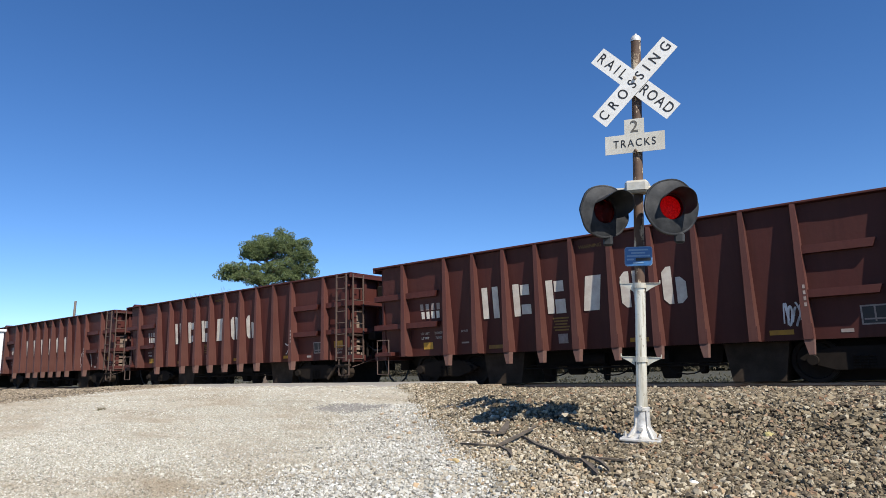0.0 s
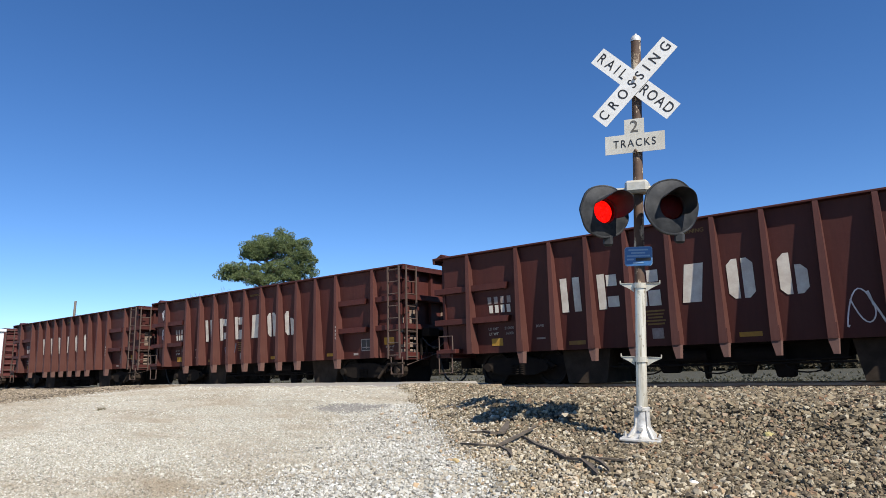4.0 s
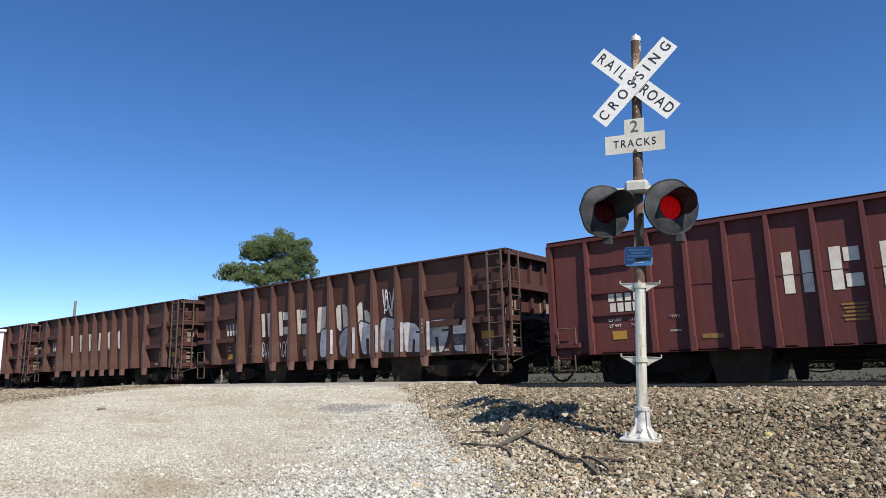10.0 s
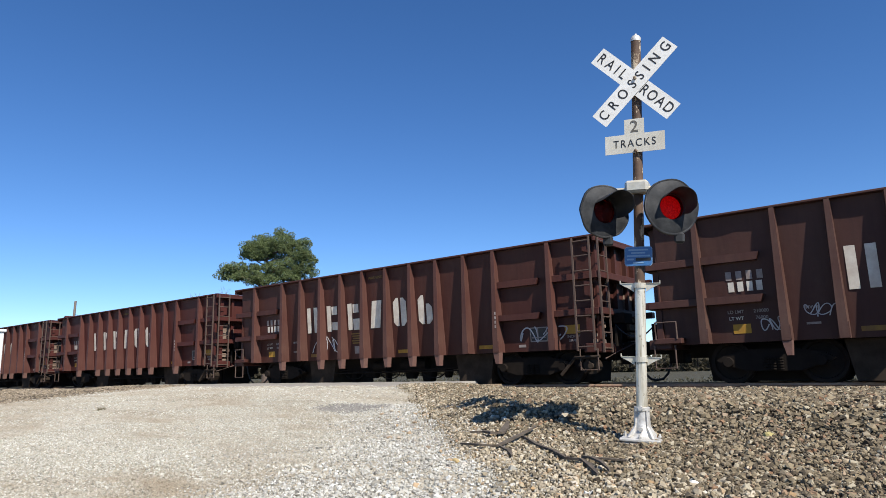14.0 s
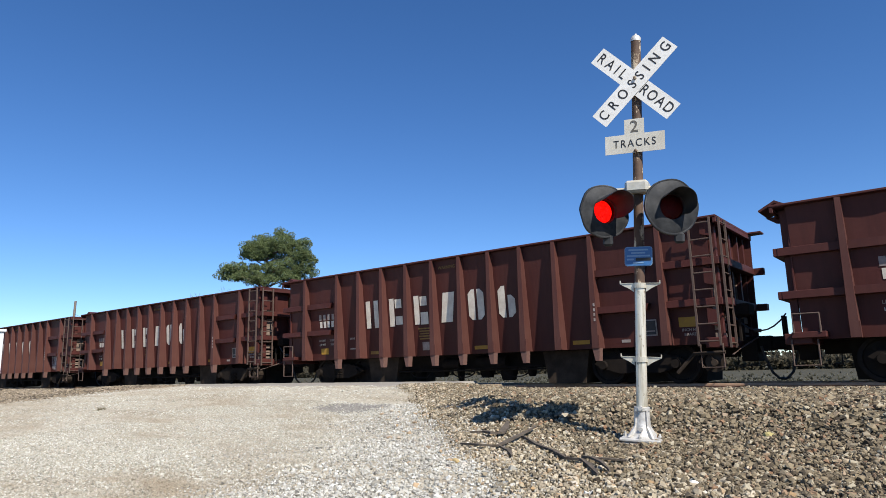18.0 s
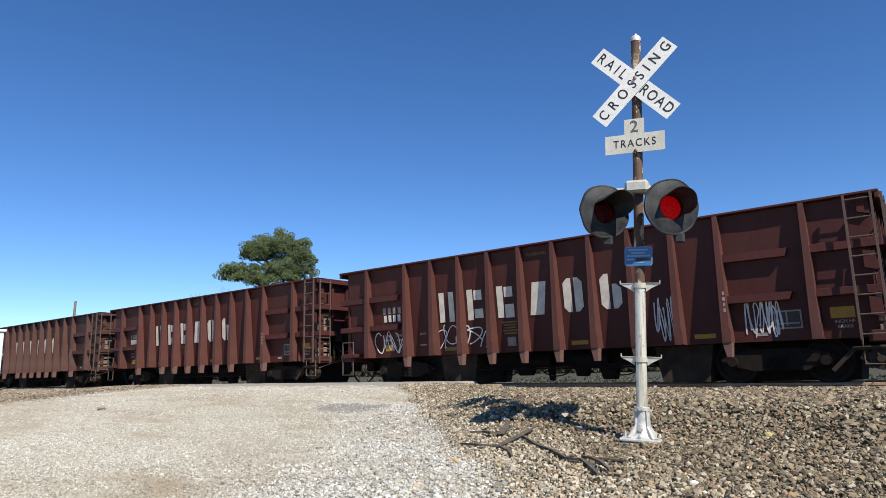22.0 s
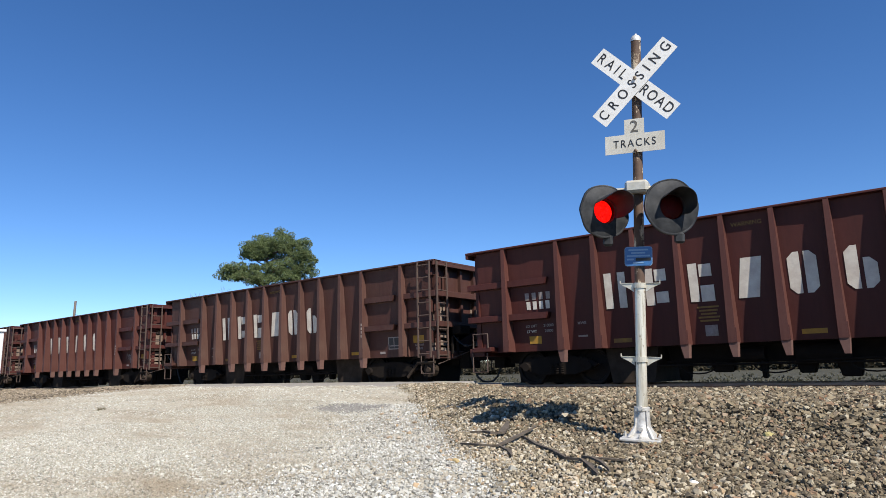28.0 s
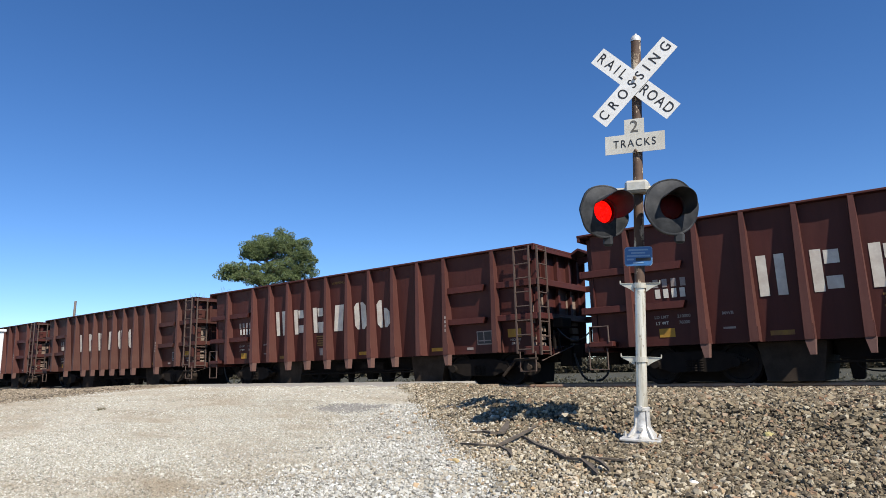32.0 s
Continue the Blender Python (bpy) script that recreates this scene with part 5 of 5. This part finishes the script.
def wood_scraps():
    bent_wood([(-4.84, 6.4, 0.0), (-4.47, 6.28, 0.02), (-4.26, 6.32, 0.02), (-4.33, 6.72, 0.03), (-4.36, 7.09, 0.04), (-4.43, 7.46, 0.05)], 0.06, 0.02, "long bent grey-brown strip of broken timber")
    bent_wood([(-4.37, 7.02, 0.01), (-3.91, 6.6, 0.01), (-3.53, 6.3, 0.01), (-3.24, 6.01, 0.01), (-3.04, 5.95, 0.02), (-2.85, 5.74, 0.02), (-2.63, 5.44, 0.01)], 0.045, 0.024, "long dark split timber lying on the ballast")
    bent_wood([(-3.06, 6.0, 0.04), (-2.93, 5.96, 0.05), (-2.74, 5.76, 0.05), (-2.58, 5.57, 0.02)], 0.045, 0.022, "short splintered end of timber")
    bent_wood([(-3.13, 6.14, 0.01), (-2.88, 6.11, 0.02), (-2.65, 6.11, 0.01)], 0.06, 0.018, "short flat weathered plank")
    bent_wood([(-5.19, 7.09, 0.01), (-4.99, 7.13, 0.02), (-4.79, 6.98, 0.03), (-4.67, 7.02, 0.03), (-4.82, 7.36, 0.04), (-4.97, 7.65, 0.05)], 0.085, 0.026, "curved grey-brown slab of broken timber")
    bent_wood([(-4.23, 6.33, 0.01), (-4.0, 6.16, 0.01), (-3.8, 5.9, 0.01)], 0.05, 0.02, "dark rotten piece of timber")
    for x, y, r, m, lab in ((-1.84, 5.54, 0.042, plain("white_limestone", (0.7, 0.68, 0.64), 0.9), "single large white limestone rock"), (-1.75, 7.71, 0.05, plain("yellow_tan_rock", (0.42, 0.36, 0.14), 0.9), "yellowish stone on the ballast"), (-4.3, 5.6, 0.035, plain("ochre_rock", (0.4, 0.3, 0.14), 0.9), "ochre stone at the road's edge")):
        bm = B()
        bmesh.ops.create_icosphere(bm, subdivisions=2, radius=1.0, matrix=Matrix.Translation((x, y, ground_z(x, y) + r * 0.5)) @ Matrix.Diagonal((r * 1.3, r, r * 0.75, 1)))
        for v in bm.verts:
            v.co += Vector((noise.noise(v.co * 14), noise.noise(v.co * 14 + Vector((5, 0, 0))), noise.noise(v.co * 14 + Vector((0, 7, 0))))) * r * 0.35
        tagged(new("rock", solid(bm, "rock", m)), lab, "rock")


def weed(x, y, seed):
    g = random.Random(seed)
    vs, fs = [], []
    tufts(vs, fs, (x, y, ground_z(x, y) + 0.03), (0.2, 0.09, 0.02), 10, g, 0.055)
    me = bpy.data.meshes.new("dry_weed")
    me.from_pydata(vs, [], fs)
    me.materials.append(foliage("dry_weed_leaves", (0.16, 0.14, 0.09), (0.2, 0.17, 0.11), (0.12, 0.11, 0.06)))
    tagged(new("dry_weed", me), "small flat dry weed on the gravel", "weed")


def cabinet():
    c = thing("signal_cabinet", "tall white aluminium signal equipment cabinet by the track", "cabinet", at=pose(-36.8, 10.6, -0.05, 0, 0, 4))
    part("body", box(B(), (-0.1, 0, 1.45), (2.0, 1.8, 2.7), None, 0.02), CABINET_WHITE, c)
    part("roof", box(B(), (-0.1, 0, 2.86), (2.16, 1.96, 0.14), None, 0.03), CABINET_WHITE, c)
    part("plinth", box(B(), (-0.1, 0, 0.05), (1.9, 1.7, 0.2)), CONCRETE, c)
    part("door", box(B(), (0.3, -0.91, 1.25), (0.9, 0.03, 2.1), None, 0.008), CABINET_WHITE, c)
    part("handle", box(B(), (0.0, -0.94, 1.2), (0.03, 0.04, 0.2), None, 0.008), SHADE_DARK_STEEL, c)


# ---- far things ----
def tufts(bm_v, bm_f, c, r, n, g, leaf, broad=0.17):
    """Needle tufts strewn through a lump of crown."""
    for _ in range(n):
        d = Vector((g.gauss(0, 1), g.gauss(0, 1), g.gauss(0, 1))).normalized() * g.uniform(0.45, 1.0) ** 0.5
        p = Vector(c) + Vector((d.x * r[0], d.y * r[1], d.z * r[2]))
        k0 = d + Vector((0, 0, 0.6))
        for _ in range(9):
            w = (Vector((g.gauss(0, 1), g.gauss(0, 1), g.gauss(0, 1))) + k0).normalized() * leaf * g.uniform(0.6, 1.3)
            s = w.cross(Vector((g.gauss(0, 1), g.gauss(0, 1), g.gauss(0, 1)))).normalized() * leaf * broad
            i = len(bm_v)
            bm_v.extend((p - s, p + s, p + w))
            bm_f.append((i, i + 1, i + 2))


def pine():
    g = random.Random(21)
    t = thing("pine_tree", "tall green pine with a domed uneven crown", "tree", at=pose(-56.4, 41.6, -1.9))
    bm = B()
    pts = [(0.2, 0, 0), (0.1, 0.1, 5), (-0.2, 0, 9), (0, 0, 12.5), (0.2, 0, 16.3)]
    for i in range(4):
        span(bm, pts[i], pts[i + 1], 0.36 - 0.08 * i, 0.28 - 0.08 * i, 10)
    lumps = []
    across, away = Vector((0.786, 0.618, 0)), Vector((-0.618, 0.786, 0))
    for u, z, ru, rz, n in ((1.2, 15.8, 2.8, 1.5, 92), (-0.7, 15.3, 2.0, 1.3, 50), (3.5, 15.0, 1.6, 1.7, 48), (-1.9, 15.2, 1.1, 0.8, 20), (2.3, 13.2, 2.4, 1.3, 64), (4.0, 12.8, 1.2, 0.8, 18), (4.7, 14.1, 0.5, 0.4, 5),
                            (-0.7, 13.0, 2.0, 0.8, 32), (-3.0, 13.15, 1.8, 0.85, 34), (-4.3, 12.6, 0.9, 0.5, 11), (-2.0, 12.3, 2.4, 0.7, 26), (1.2, 12.0, 3.0, 0.7, 34)):
        for _ in range(n):
            q = Vector((g.gauss(0, 1), g.gauss(0, 1), g.gauss(0, 1))).normalized() * g.uniform(0.4, 1)
            lumps.append(across * (u + q.x * ru) + away * q.y * ru * 0.8 + Vector((0, 0, z + q.z * rz)))
    for q in lumps[::7]:
        z = max(6.0, q.z - 0.8 - 0.12 * abs(q.x))
        span(bm, (0, 0, z), q, 0.09, 0.025, 5)
    part("trunk", bm, BARK, t, "grey-brown trunk and limbs")
    vs, fs = [], []
    for q in lumps:
        s = g.uniform(0.3, 0.52)
        tufts(vs, fs, q, (s * 1.1, s * 1.1, s * 0.85), 58, g, 0.14, 0.17)
    me = bpy.data.meshes.new("crown")
    me.from_pydata(vs, [], fs)
    me.materials.append(NEEDLES)
    part("crown", me, NEEDLES, t, "clumped green pine needles")


def bare_tree(x, y, h, seed):
    g = random.Random(seed)
    bm = B()

    def grow(p, d, ln, r, k):
        q = p + d * ln
        span(bm, p, q, r, r * 0.7, 5)
        if k:
            for _ in range(3):
                e = (d + Vector((g.gauss(0, 0.45), g.gauss(0, 0.45), g.gauss(0.1, 0.3)))).normalized()
                grow(q, e, ln * g.uniform(0.6, 0.85), r * 0.62, k - 1)
    grow(Vector((0, 0, 0)), Vector((0, 0, 1)), h * 0.3, h * 0.012, 5)
    t = thing("bare_tree", "leafless grey winter tree behind the train", "tree", at=pose(x, y, -1.0))
    part("branches", bm, TWIG, t)


def utility_pole():
    p = thing("utility_pole", "weathered leaning wooden utility pole", "pole", at=pose(-103.8, 42, -1.0, 0, 3.5, 0))
    part("shaft", span(B(), (0, 0, 0), (0, 0, 12.9), 0.22, 0.17, 12), plain("sun_bleached_pole_wood", (0.19, 0.155, 0.13), 0.9, 0.0, (0.11, 0.09, 0.075), 0.5, 6, 0.4), p)
    for k in range(2):
        pts = [(0.15 + 34 * s, 3 * s, 11.0 - k * 1.2 - 5.0 * s * (1 - s) - 5 * s) for s in np.linspace(0, 1, 10)]
        part("wire", tube(B(), pts, 0.02, 5), SHADE_DARK_STEEL, p, "thin sagging wire")


def scrub():
    """Low winter scrub beyond the track, one sheet of leaf clumps."""
    g = random.Random(8)
    vs, fs = [], []
    for _ in range(420):
        x, y = g.uniform(-75, 6), g.uniform(26, 46)
        h = g.uniform(0.4, 0.95)
        tufts(vs, fs, (x, y, ground_z(x, y) + h * 0.5), (h * 1.1, h * 1.1, h * 0.55), 16, g, 0.13, 0.32)
    me = bpy.data.meshes.new("scrub")
    me.from_pydata(vs, [], fs)
    me.materials.append(SCRUB)
    tagged(new("scrub", me), "low grey-green winter scrub beyond the track", "scrub", kind="stuff")
    vs, fs = [], []
    for _ in range(850):
        x, y = g.uniform(-420, 120), g.uniform(150, 190)
        h = g.uniform(3.0, 5.4)
        tufts(vs, fs, (x, y, h * 0.5 - 1), (h * 1.3, h, h * 0.55), 17, g, 0.9, 0.34)
    for _ in range(420):
        x, y, h = g.uniform(-420, 120), g.uniform(140, 150), g.uniform(1.6, 2.6)
        tufts(vs, fs, (x, y, h * 0.5 - 1), (h * 1.6, h, h * 0.6), 16, g, 1.1, 0.4)
    me = bpy.data.meshes.new("far_woods")
    me.from_pydata(vs, [], fs)
    me.materials.append(WOODS)
    tagged(new("far_woods", me), "distant low line of pale winter woods", "woods", kind="stuff")


def motions():
    for i, car in enumerate(CARS):
        walk(car, [(2.0 * k, pose(rear_x(2.0 * k) - PITCH * i + SLACK[i] + HALF, 16.25, 0)) for k in range(17)])
        for o in car.children:
            if o.name.startswith("wheelset"):
                at = o.location.copy()
                walk(o, [(j / 15, Matrix.Translation(at) @ pose(0, 0, 0, 0, math.degrees((rear_x(j / 15) - rear_x(0)) / 0.457), 0)) for j in range(481)])
    # the lamps flash in turn: the added blades move, the glow stays on
    period, to_left, to_right = 1.7235, 0.25, 1.13
    for name, blade in ADDED_BLADES:
        base = blade.matrix_basis.copy()
        opens, shuts = (to_left, to_right) if name == "left" else (to_right, to_left)
        is_open = name == "right"
        rows = [(0.0, base @ pose(0, 0.09 if is_open else 0, 0))]
        events = sorted([(opens + period * k, True) for k in range(-1, 20)] + [(shuts + period * k, False) for k in range(-1, 20)])
        for t, state in events:
            if 0.05 < t < 31.9 and state != is_open:
                rows.append((t - 0.034, base @ pose(0, 0.09 if is_open else 0, 0)))
                is_open = state
                rows.append((t + 0.034, base @ pose(0, 0.09 if is_open else 0, 0)))
        rows.append((32.0, base @ pose(0, 0.09 if is_open else 0, 0)))
        walk(blade, rows)


ground()
track()
train()
crossing_signal()
wood_scraps()
weed(-17.0, 7.74, 3)
cabinet()
pine()
bare_tree(-92, 60, 16.5, 4)
bare_tree(-97, 61, 15.5, 6)
utility_pole()
scrub()
stones_everywhere()
motions()
